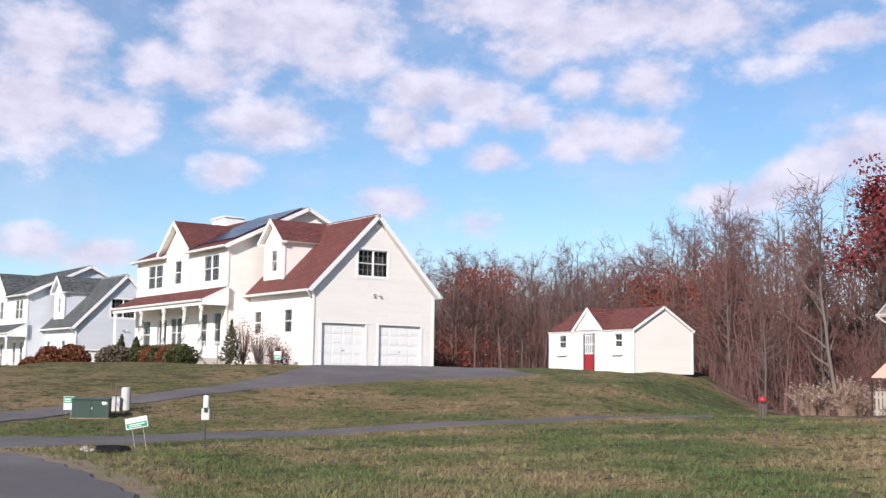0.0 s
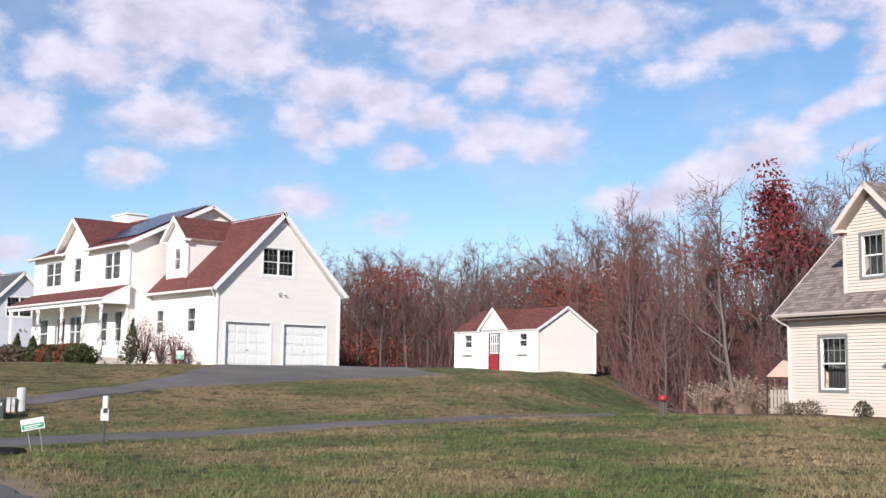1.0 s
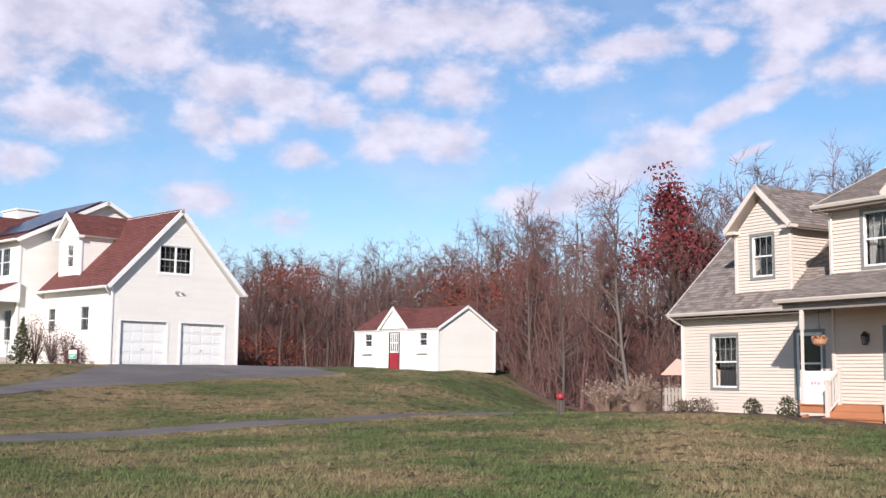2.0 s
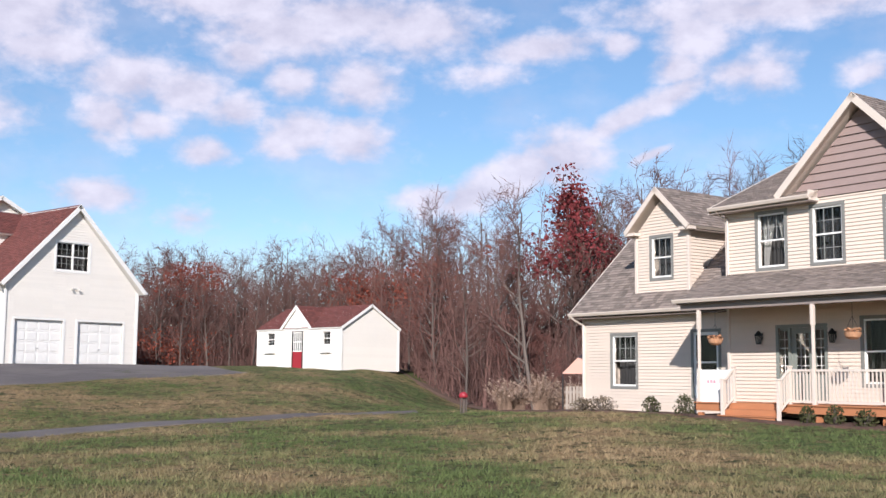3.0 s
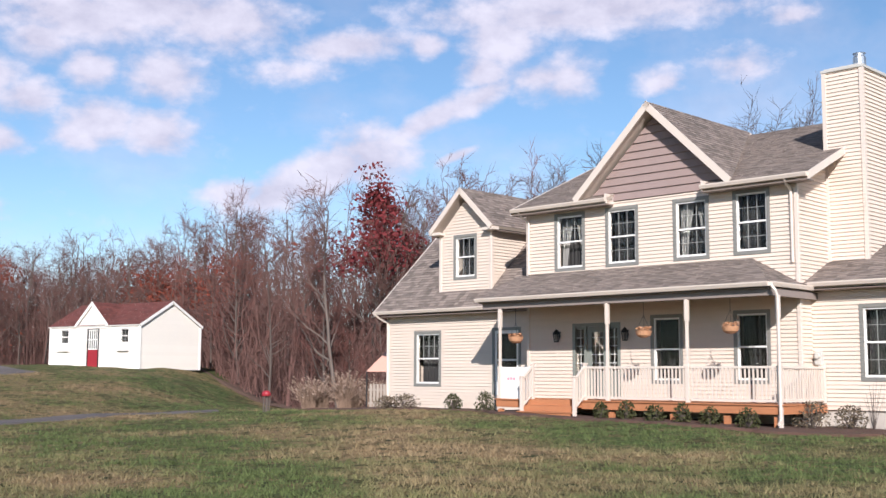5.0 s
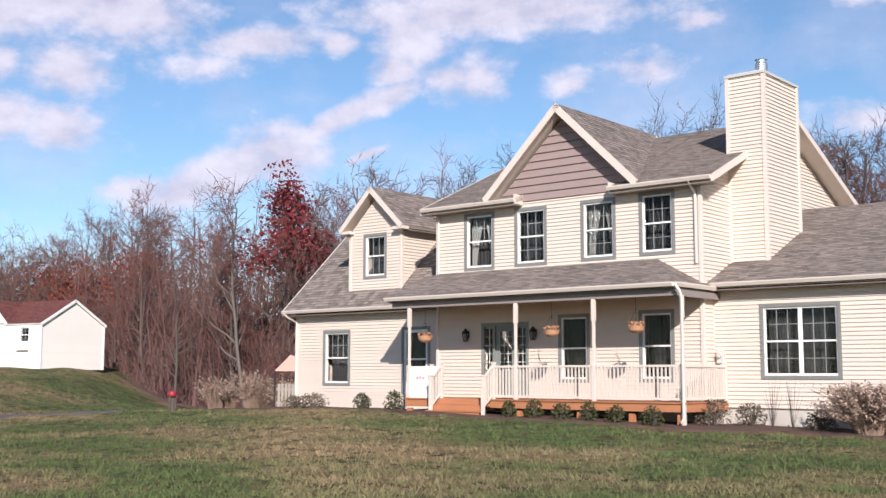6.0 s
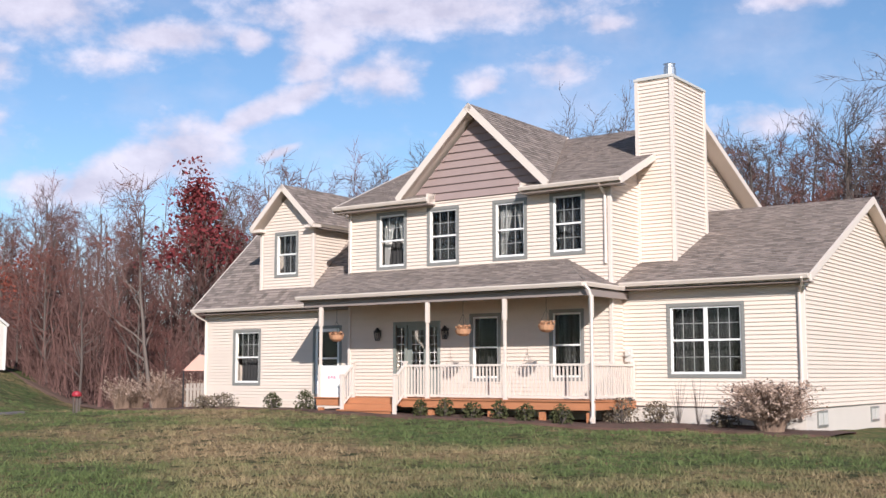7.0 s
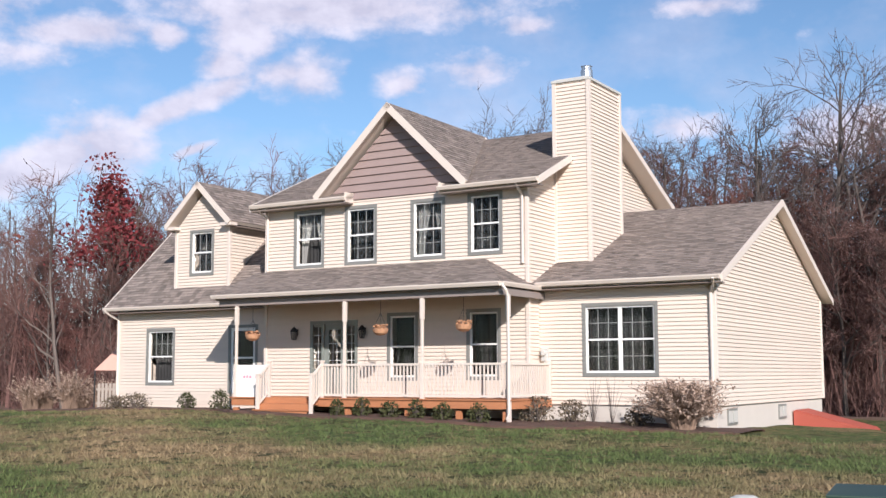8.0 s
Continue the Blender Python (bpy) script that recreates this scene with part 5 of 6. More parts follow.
def build_woods():
    kinds = []
    for k in range(5):
        segs = grow(100 + k, 12.0, spread=0.34 + 0.04 * (k % 3), limbs=17, subs=5, twigs=5, tips=3, fork=0.16 + 0.06 * (k % 2))
        kinds.append(make_tree("tall bare tree with grey-brown branches at the wood's edge", segs, PALE_BARK if k == 2 else BARK, RED_TWIG if k == 4 else TWIG, pose(0, -400 - 10 * k, 0)))
    lows = []
    for k in range(4):
        segs = grow(200 + k, 12.0, spread=0.42, limbs=15, subs=4, twigs=4, tips=2, fork=0.12)
        lows.append(make_tree("bare brown tree deep in the wood", segs, BARK, RED_TWIG if k == 2 else TWIG, pose(0, -460 - 10 * k, 0)))
    rng = random.Random(5)
    row = 0
    used = set()
    for depth, gap, stock in ((0, 1.25, kinds), (5.5, 1.15, kinds), (12, 1.0, lows), (19, 0.95, lows)):
        az = -7.0 + rng.random()
        while az < 68:
            az += gap * rng.uniform(0.6, 1.4)
            d = wood_edge(az) + depth + rng.uniform(-1.5, 3.0)
            x, y = d * math.sin(radians(az)), d * math.cos(radians(az))
            g = float(height(x, y))
            k = rng.random()
            tall = 0.99 * (math.tan(radians(skyline(az))) * d + 2.0 - g) * (rng.uniform(0.62, 0.86) if depth == 0 else rng.uniform(0.72, 1.02))
            which = rng.randrange(len(stock))
            if 8 < az < 13 and depth == 0:
                tall *= 0.8
            if 18.8 < az < 22.2 and depth < 6:
                tall *= 0.55
            src = stock[which]
            s = tall / 12.0
            wide = s * rng.uniform(0.8, 1.1)
            if az > 45:
                wide *= 1.15
            m = pose(x, y, g, 0, 0, rng.uniform(0, 360))
            if src.name not in used:
                used.add(src.name)
                src.matrix_world = m
                o = src
            else:
                o = copy_thing(src, m)
            o.scale = (wide, wide, s)
        row += 1
    for i in range(34):
        az = -3.5 + 15.5 * (i + rng.random()) / 34
        d = wood_edge(az) + rng.uniform(1, 22)
        x, y = d * math.sin(radians(az)), d * math.cos(radians(az))
        g = float(height(x, y))
        s = (math.tan(radians(skyline(az))) * d + 2.0 - g) * rng.uniform(0.6, 0.95) / 12.0
        o = copy_thing(lows[i % 4], pose(x, y, g, 0, 0, rng.uniform(0, 360)))
        o.scale = (s * 1.1, s * 1.1, s)
    for src in kinds + lows:
        if src.name not in used:
            src.location = (30, 80, 0.5)
    # undergrowth of thin stems and brush that fills the wood
    n_st = 17000
    sh = Shape()
    r2 = random.Random(9)
    for i in range(n_st):
        az = r2.uniform(-8, 70)
        d = wood_edge(az) + abs(r2.gauss(0, 9)) + r2.uniform(-0.5, 2)
        x, y = d * math.sin(radians(az)), d * math.cos(radians(az))
        g = float(height(x, y)) - 0.1
        deep = d - wood_edge(az) > 6
        big = r2.random() < (0.45 if deep else 0.07)
        h = r2.uniform(4, 9) if big else r2.uniform(0.8, 4.5)
        if deep and big:
            h = (2.0 + d * math.tan(radians(skyline(az))) - g) * r2.uniform(0.45, 0.78)
        p = Vector((x, y, g))
        d1 = Vector((r2.gauss(0, 0.10 if big else 0.35), r2.gauss(0, 0.10 if big else 0.35), 1)).normalized()
        q = p + d1 * h * 0.6
        d2 = (d1 + Vector((r2.gauss(0, 0.25), r2.gauss(0, 0.25), 0))).normalized()
        w = r2.uniform(0.022, 0.05) if big else r2.uniform(0.010, 0.022)
        sh.tube(p, q, w, w * 0.7, 3, False)
        sh.tube(q, q + d2 * h * 0.4, w * 0.7, w * 0.3, 3, False)
        for _ in range(4 if deep and big else 2):
            s = p + d1 * h * r2.uniform(0.25, 0.6)
            sh.tube(s, s + Vector((r2.gauss(0, 1), r2.gauss(0, 1), r2.uniform(0.2, 0.9))).normalized() * r2.uniform(0.4, 1.4) * (2.0 if big else 1.0), w * 0.5, w * 0.25, 3, False)
    single("undergrowth", sh, TWIG, Matrix.Identity(4), "dense bare undergrowth of thin brown stems", "undergrowth", kind="stuff", fix=False)
    # russet leaves still hanging in the wood
    sh, r3 = Shape(), random.Random(12)
    for az0, el0, wa, we, n, dd in ((10.7, 3.7, 2.4, 1.5, 3200, 3), (1.8, 4.6, 2.2, 1.6, 1700, 3), (0.8, 1.2, 2.4, 1.0, 1100, 0), (23.5, 1.4, 1.2, 0.8, 500, 2), (13.5, 5.0, 1.3, 1.0, 350, 5), (17.0, 7.0, 1.0, 0.8, 200, 6), (26, 3.0, 2.0, 1.5, 400, 6), (21.5, 6.0, 1.5, 1.6, 500, 6), (47, 10, 2.2, 1.4, 500, 4)):
        for _ in range(2 * n):
            az, el = az0 + r3.gauss(0, wa * 0.5), el0 + r3.gauss(0, we * 0.5)
            d = wood_edge(az) + dd + r3.uniform(0, 5)
            c = Vector((d * math.sin(radians(az)), d * math.cos(radians(az)), 2.0 + d * math.tan(radians(el))))
            if c.z > float(height(c.x, c.y)) + 0.2 and el < 0.82 * skyline(az):
                leaf(sh, c, r3.uniform(0.05, 0.13), r3)
    single("hanging_leaves", sh, ORANGE_LEAF, Matrix.Identity(4), "sparse russet leaves on the wood's lower branches", "leaves", kind="stuff", fix=False)
    # the maroon oak
    segs = [g for g in grow(77, 11.0, spread=0.40, limbs=28, subs=6, twigs=4, tips=2, fork=0.36) if g[0] < 2 or math.hypot(g[2].x, g[2].y) < 0.65 + 0.52 * (11.5 - g[2].z)]
    make_tree("tall oak still holding dark maroon leaves", segs, BARK, TWIG, at_ground(19.9, 52.6), leaf_mat=MAROON_LEAF, size=0.12, per=5, where=lambda q: q.z > 6.6 and (math.sin(q.x * 2.6 + 0.5) + math.sin(q.z * 2.1 + q.y * 1.6)) > -0.45, seed=3)
    # pale leaning tree with wide limbs by the dry grasses
    segs = grow(31, 9.5, spread=0.50, limbs=12, subs=5, twigs=4, tips=2, lean=-0.22, fork=0.2, thin=0.85)
    make_tree("pale leaning tree with wide bare limbs", segs, PALE_BARK, TWIG, at_ground(17.3, 49.6))
    # large bare tree behind the beige house's far end
    for x, y, tall, sd in ((48.4, 32.2, 16.3, 41), (46.4, 35.2, 14.6, 42), (43.6, 38.9, 13.2, 43), (49.8, 30.4, 13.6, 44), (31.0, 53.0, 11.8, 45), (34.2, 52.0, 12.6, 46), (40.2, 48.6, 14.9, 47), (42.6, 46.6, 14.9, 48)):
        segs = grow(sd, tall, spread=0.44, limbs=17, subs=5, twigs=5, tips=2, fork=0.30, thin=1.0)
        make_tree("large bare tree with dark spreading limbs", segs, BARK, GREY_TWIG, at_ground(x, y))


build_woods()

# leaf-strewn woodland floor
edge_in = [(wood_edge(a) - 2.0, a) for a in range(-10, 73, 3)]
edge_out = [(wood_edge(a) + 45.0, a) for a in range(-10, 73, 3)]
LITTER = material("leaf_litter", (0.115, 0.066, 0.046), 0.95, 0.35, 1.2, 12.0, bump=0.8, bump_scale=25.0)
ribbon([(d * math.sin(radians(a)), d * math.cos(radians(a))) for d, a in edge_in], [(d * math.sin(radians(a)), d * math.cos(radians(a))) for d, a in edge_out], 0.05, LITTER, "woodland_floor", "brown leaf litter under the trees", "leaf litter", across=24, along=2)


def shrub(label, mat, m, rx, h, n, size=0.07, cone=False, group="", seed=0, twiggy=0, stem=0.018):
    s = thing("shrub", label, "shrub", m, group=group)
    rng, lf, st = random.Random(seed), Shape(), Shape()
    for i in range(9 + twiggy):
        a, b = rng.uniform(0, 6.28), rng.uniform(0.2, 0.9)
        tip = Vector((math.cos(a) * rx * b, math.sin(a) * rx * b, h * rng.uniform(0.6, 1.05) * (1.1 - 0.4 * b)))
        mid = tip * 0.55 + Vector((0, 0, 0.05))
        st.tube((0, 0, -0.05), mid, stem, stem * 0.66, 4, False)
        st.tube(mid, tip, stem * 0.66, stem * 0.28, 4, False)
    lobes = [(rng.uniform(0, 6.28), rng.uniform(0.75, 1.12)) for _ in range(5)]
    for i in range(n):
        a = rng.uniform(0, 6.28)
        k = rng.random() ** 0.5
        z = rng.random()
        edge = max(w * max(0.0, math.cos(a - l)) ** 0.3 for l, w in lobes)
        r = rx * k * ((1 - z) ** 0.8 if cone else math.sqrt(max(0.05, 1 - (z - 0.35) ** 2 / 0.46))) * (0.75 + 0.3 * edge)
        c = Vector((math.cos(a) * r, math.sin(a) * r, 0.03 + z * h * rng.uniform(0.85, 1.08)))
        leaf(lf, c, size * rng.uniform(0.6, 1.3), rng)
    part("branchwork", st, BARK, s, fix=False)
    if n:
        part("foliage", lf, mat, s, fix=False)
    return s


def on_b(u, v, dz=0.0, turn=0.0):
    p = B_POSE @ Vector((u, v, 0))
    return at_ground(p.x, p.y, dz, turn)


# planting bed along the beige house
def b_line(pts):
    return [tuple((B_POSE @ Vector((u, v, 0))).xy) for u, v in pts]


ribbon(b_line([(-19.0, -0.4), (-15.5, -0.9), (-12, -0.9), (-8.6, -1.1), (-6.6, -2.8), (-3.9, -3.0), (0, -3.0), (2.6, -2.6), (4.2, -1.3), (6.2, -1.2), (7.5, -0.7)]),
       b_line([(-19.0, 1.6), (-15.5, 1.2), (-12, 0.8), (-8.6, 0.8), (-6.6, -0.1), (-3.9, -0.1), (0, -0.1), (2.6, 0.6), (4.2, 0.7), (6.2, 0.7), (7.5, 1.4)]), 0.06, MULCH, "planting_bed", "dark bark mulch bed along the house front", "mulch bed")
for i, u in enumerate((-3.13, -2.27, -1.41, -0.55, 0.28, 1.33)):
    shrub("small round dark green shrub in the mulch bed", EVERGREEN, on_b(u, -2.35, 0.04, i * 40), 0.25 + 0.035 * (i % 3), 0.40 + 0.05 * (i % 2), 330, 0.040, group="shrubs before the porch", seed=20 + i)
for i, (u, v, r, h, mt) in enumerate(((2.1, -0.55, 0.55, 0.62, GREY_BUSH), (2.95, -0.2, 0.42, 0.55, GREY_BUSH), (4.75, -0.15, 0.40, 0.45, GREY_BUSH), (-13.3, -0.1, 0.55, 0.48, GREY_BUSH), (-14.3, 0.0, 0.45, 0.42, GREY_BUSH), (-10.9, -0.1, 0.33, 0.50, EVERGREEN), (-9.35, -0.2, 0.36, 0.58, EVERGREEN))):
    shrub("dusty grey-green shrub by the house wall" if mt is GREY_BUSH else ("small dark green shrub by the wall" if mt is EVERGREEN else "twiggy dark shrub by the wall"), mt, on_b(u, v, 0.04, i * 55), r, h, 460, 0.042, group="shrubs along the wall", seed=40 + i, twiggy=8)
for i, (u, v, h) in enumerate(((3.55, -0.25, 1.5), (4.05, -0.2, 1.4))):
    shrub("thin bare sapling before the wall", TWIG, on_b(u, v, 0.04), 0.30, h, 0, seed=60 + i, twiggy=4, stem=0.007)


def plume_grass(m, h, r, n, seed, label="clump of tall dry ornamental grass with feathery plumes"):
    t = thing("ornamental_grass", label, "grass clump", m, group="dry grass clumps")
    rng, bl, pl = random.Random(seed), Shape(), Shape()
    for i in range(n):
        a, k = rng.uniform(0, 6.28), rng.random()
        base = Vector((math.cos(a), math.sin(a), 0)) * r * 0.38 * k
        out = Vector((math.cos(a), math.sin(a), 0)) * r * rng.uniform(0.05, 0.55) + Vector((rng.gauss(0, 0.2), rng.gauss(0, 0.2), 0)) * r
        hh = h * rng.uniform(0.35, 1.0)
        mid = base + out * 0.3 + Z * hh * 0.6
        tip = base + out * 1.5 + Z * hh
        bl.tube(base, mid, 0.008, 0.006, 3, False)
        bl.tube(mid, tip, 0.006, 0.003, 3, False)
        if i % 4 == 0:
            for _ in range(7):
                c = mid.lerp(tip, rng.uniform(0.75, 1.2))
                leaf(pl, c + Vector((rng.gauss(0, 0.03), rng.gauss(0, 0.03), rng.gauss(0, 0.04))), rng.uniform(0.025, 0.055), rng)
    part("tuft", bl, PLUME, t, fix=False)
    part("plume_head", pl, PLUME_HEAD, t, "pale feathery plumes", fix=False)
    return t


plume_grass(on_b(6.0, -0.45, 0.03), 1.15, 0.82, 2400, 1, "sprawling clump of dry tan grass at the house corner")
for i, (x, y, h) in enumerate(((14.9, 46.6, 1.25), (16.3, 46.0, 1.6), (17.5, 45.6, 1.2), (15.6, 46.9, 1.0), (18.3, 45.0, 0.8), (17.0, 46.6, 0.9))):
    plume_grass(at_ground(x, y), h, 0.75, 320, 3 + i)

# planting by the white house
W_POSE = house_pose(-6.728, 59.455, 0, 35.44)


def on_w(u, v, dz=0.0, turn=0.0):
    p = W_POSE @ Vector((u, v, 0))
    return at_ground(p.x, p.y, dz, turn)


shrub("small conical blue-green conifer", EVERGREEN, on_w(-2.6, 4.2), 0.75, 2.3, 850, 0.085, cone=True, seed=70, twiggy=26)
for i, (u, v, r, h) in enumerate(((-1.3, 5.4, 0.9, 2.5), (-1.2, 3.8, 1.0, 2.0), (-1.1, 2.2, 0.9, 1.5), (-1.4, 0.9, 0.5, 0.9))):
    shrub("tall twiggy burgundy shrub by the garage wall", RED_BUSH, on_w(u, v), r, h, 420, 0.055, group="burgundy shrubs", seed=80 + i, twiggy=60, stem=0.014)
for i, v in enumerate((7.6, 8.9, 10.2, 11.5, 12.7)):
    shrub("clipped brownish hedge shrub before the porch", RUST_BUSH if i % 2 else EVERGREEN, on_w(-4.0, v), 0.95, 1.0, 2200, 0.085, group="porch hedge", seed=90 + i)
for i, (v, h, r) in enumerate(((14.0, 1.5, 0.6), (16.5, 1.7, 0.6), (15.6, 0.9, 0.9), (18.2, 0.9, 1.0), (17.2, 0.8, 0.9))):
    shrub("dark evergreen shrub before the porch", EVERGREEN, on_w(-4.2, v), r, h, 2000, 0.09, cone=h > 1.2, group="evergreens", seed=100 + i)
for i, (x, y, r, h, mt) in enumerate(((-22.6, 66.0, 1.0, 1.35, RUST_BUSH), (-21.4, 66.4, 1.0, 1.2, RUST_BUSH), (-23.5, 65.6, 0.7, 1.0, RUST_BUSH), (-24.6, 64.4, 0.9, 0.7, EVERGREEN), (-19.6, 68.6, 1.2, 1.0, GREY_BUSH))):
    shrub("rounded rust-brown shrub on the lawn's edge" if mt is RUST_BUSH else "low shrub on the lawn's edge", mt, at_ground(x, y), r, h, 2600, 0.10, group="shrubs on the rise", seed=110 + i)
for i, (u, v, r) in enumerate(((-3.0, 5.6, 0.2), (-3.3, 6.4, 0.26), (-3.2, 2.6, 0.15), (-2.6, 1.4, 0.2))):
    s = Shape()
    s.lathe([(0.0, r * 0.7), (r * 0.5, r * 0.62), (r * 0.9, r * 0.35), (r, 0.0), (r * 0.9, -0.1)], 9)
    rg = random.Random(i)
    s.v = [(x * rg.uniform(0.85, 1.15), y * rg.uniform(0.85, 1.15), z * rg.uniform(0.9, 1.1)) for x, y, z in s.v]
    single("boulder", s, STONE, on_w(u, v), "pale rounded garden boulder in the planting bed", "boulder", group="garden boulders")


# climbers on the white house's porch posts
for i, v in enumerate((7.45, 9.8, 12.9, 16.6)):
    t = thing("climbing_vine", "dry brown vine wound round a porch post", "vine", W_POSE @ pose(-3.0, v, 2.8), group="porch vines")
    rng, lf, st = random.Random(200 + i), Shape(), Shape()
    last = Vector((0.11, 0, -0.4))
    for k in range(1, 26):
        a = k * 0.9
        p = Vector((0.115 * math.cos(a), 0.115 * math.sin(a), -0.4 + k * 0.125))
        st.tube(last, p, 0.014, 0.013, 4, False)
        last = p
        for _ in range(7):
            leaf(lf, p + Vector((rng.gauss(0, 0.07), rng.gauss(0, 0.07), rng.gauss(0, 0.06))), rng.uniform(0.03, 0.06), rng)
    part("vine_stem", st, BARK, t, fix=False)
    part("foliage", lf, GREY_BUSH, t, fix=False)


# ---- small things ----
def yard_sign(m, w, h, z, tilt, label, green_top=False):
    t = thing("yard_sign", label, "sign", m @ pose(0, 0, 0, 0, tilt, 0))
    s = Shape()
    s.box(-w / 2, w / 2, -0.01, 0.01, z, z + h)
    p = part("panel", s, WHITE, t)
    s = Shape()
    s.box(-w / 2 + 0.015, w / 2 - 0.015, -0.016, -0.012, z + (0.5 * h if green_top else 0.02), z + (h - 0.01 if green_top else h * 0.55))
    part("printed_field", s, SIGN_GREEN, p, "green printed field")
    s = Shape()
    k = h * 0.42 if green_top else 0.0
    s.box(-w * 0.36, w * 0.36, -0.022, -0.018, z + h * 0.34 + k, z + h * 0.42 + k), s.box(-w * 0.36, w * 0.2, -0.022, -0.018, z + h * 0.18 + k, z + h * 0.25 + k)
    part("lettering", s, WHITE, p)
    for x in (-w * 0.25, w * 0.25):
        s = Shape()
        s.tube((x, 0.0, -0.1), (x, 0.0, z + 0.02), 0.004, 0.004, 5)
        part("stake", s, GREY_METAL, t)
    return t


def cabinet(name, label, m, w, d, h, mat):
    t = thing(name, label, "utility box", m)
    s = Shape()
    s.box(-w / 2, w / 2, -d / 2, d / 2, -0.1, h * 0.93)
    part("body", s, mat, t, bevel=0.015)
    s = Shape()
    s.prism([(-w / 2 - 0.02, -d / 2 - 0.03, h * 0.93), (w / 2 + 0.02, -d / 2 - 0.03, h * 0.93), (w / 2 + 0.02, d / 2 + 0.03, h * 0.97), (-w / 2 - 0.02, d / 2 + 0.03, h * 0.97)], (0, 0, h * 0.05))
    part("lid", s, mat, t, bevel=0.01)
    s = Shape()
    s.box(-0.006, 0.006, -d / 2 - 0.006, -d / 2, 0.08, h * 0.9)
    part("door_seam", s, BLACK, t)
    s = Shape()
    s.box(w * 0.30, w * 0.44, -d / 2 - 0.008, -d / 2 - 0.001, h * 0.70, h * 0.84)
    part("label_plate", s, WHITE, t)
    s = Shape()
    s.tube((0.04, -d / 2, h * 0.5), (0.04, -d / 2 - 0.04, h * 0.5), 0.03, 0.03, 6)
    part("lock", s, STEEL, t)
    s = Shape()
    s.box(-w / 2 - 0.05, w / 2 + 0.03, -d / 2 - 0.03, d / 2 + 0.05, -0.15, 0.012)
    part("pad", s, EARTH, t)
    return t


def pedestal(m, r, h, label):
    t = thing("cable_pedestal", label, "pedestal", m)
    s = Shape()
    s.lathe([(r, -0.1), (r, h * 0.90), (r * 0.92, h * 0.97), (r * 0.6, h), (0.0, h)], 12)
    part("cover", s, GREY_METAL, t)
    s = Shape()
    s.lathe([(r * 1.06, 0.0), (r * 1.06, 0.10), (r, 0.12)], 12)
    part("collar", s, GREY_METAL, t)
    return t


BX = (-10.52, 34.7)
cabinet("transformer_box", "dark green metal transformer box on a pad", at_ground(*BX, 0.0, 12), 1.08, 0.8, 0.58, BOX_GREEN)
pedestal(at_ground(-10.02, 36.6), 0.15, 0.72, "pale round utility pedestal beside the transformer box")
cabinet("small_cabinet", "small grey utility cabinet beside the pedestal", at_ground(-10.28, 36.4, 0.0, 12), 0.26, 0.25, 0.44, GREY_METAL)
yard_sign(at_ground(-11.28, 34.9, 0, 18), 0.30, 0.40, 0.20, 0, "small green and white yard sign on wire stakes", True)
yard_sign(at_ground(-6.25, 24.15, 0, 12), 0.45, 0.23, 0.47, -11, "tilted green and white yard sign on a leaning stake")
yard_sign(on_w(-1.9, 0.15, 0, -40), 0.55, 0.42, 0.30, 0, "small green and white sign by the planting bed")
s = thing("marker_post", "thin dark post carrying a white tube and grey box", "post", at_ground(-4.94, 24.25))
sh = Shape()
sh.box(-0.016, 0.016, -0.012, 0.012, -0.1, 0.72)
part("stake", sh, BLACK, s)
sh = Shape()
sh.lathe([(0.0, 0.82), (0.060, 0.82), (0.062, 1.06), (0.05, 1.09), (0.0, 1.09)], 10)
part("tube", sh, WHITE, s, "white plastic tube")
sh = Shape()
sh.box(-0.085, 0.085, -0.06, 0.06, 0.58, 0.82)
part("box", sh, GREY_METAL, s, "weathered grey box", bevel=0.01)
sh = Shape()
sh.box(-0.03, 0.05, -0.075, -0.06, 0.74, 0.84)
part("latch", sh, BLACK, s)
for i, (x, y, h, w) in enumerate(((-6.95, 23.9, 1.2, 0.006), (-10.2, 35.6, 0.95, 0.014), (-10.05, 35.6, 0.92, 0.014), (-10.0, 27.4, 0.55, 0.007))):
    sh = Shape()
    sh.box(-w, w, -w, w, -0.15, h), sh.prism([(-w, -w, h), (w, -w, h), (w, w, h), (-w, w, h)], (0, 0, 0.02))
    single("survey_stake", sh, BARK, at_ground(x, y), "thin wooden survey stake in the grass", "stake", group="survey stakes")
# culvert mouth with stones
cv = thing("drain_hollow", "small dark drain hollow lined with black plastic by the lane", "drain", at_ground(-6.45, 22.75, 0.0, -10))
sh = Shape()
rg = random.Random(4)
ring = [[(math.cos(a * 0.3927) * r * rg.uniform(0.85, 1.15), math.sin(a * 0.3927) * r * 0.6 * rg.uniform(0.85, 1.15), z) for a in range(16)] for r, z in ((0.40, -0.04), (0.36, 0.07), (0.30, 0.13), (0.20, 0.11), (0.08, 0.02))]
for a, b in zip(ring, ring[1:]):
    for k in range(16):
        sh.poly([a[k], a[(k + 1) % 16], b[(k + 1) % 16], b[k]])
sh.poly(ring[-1])
part("tarp", sh, BLACK_PLASTIC, cv, "rumpled black plastic")
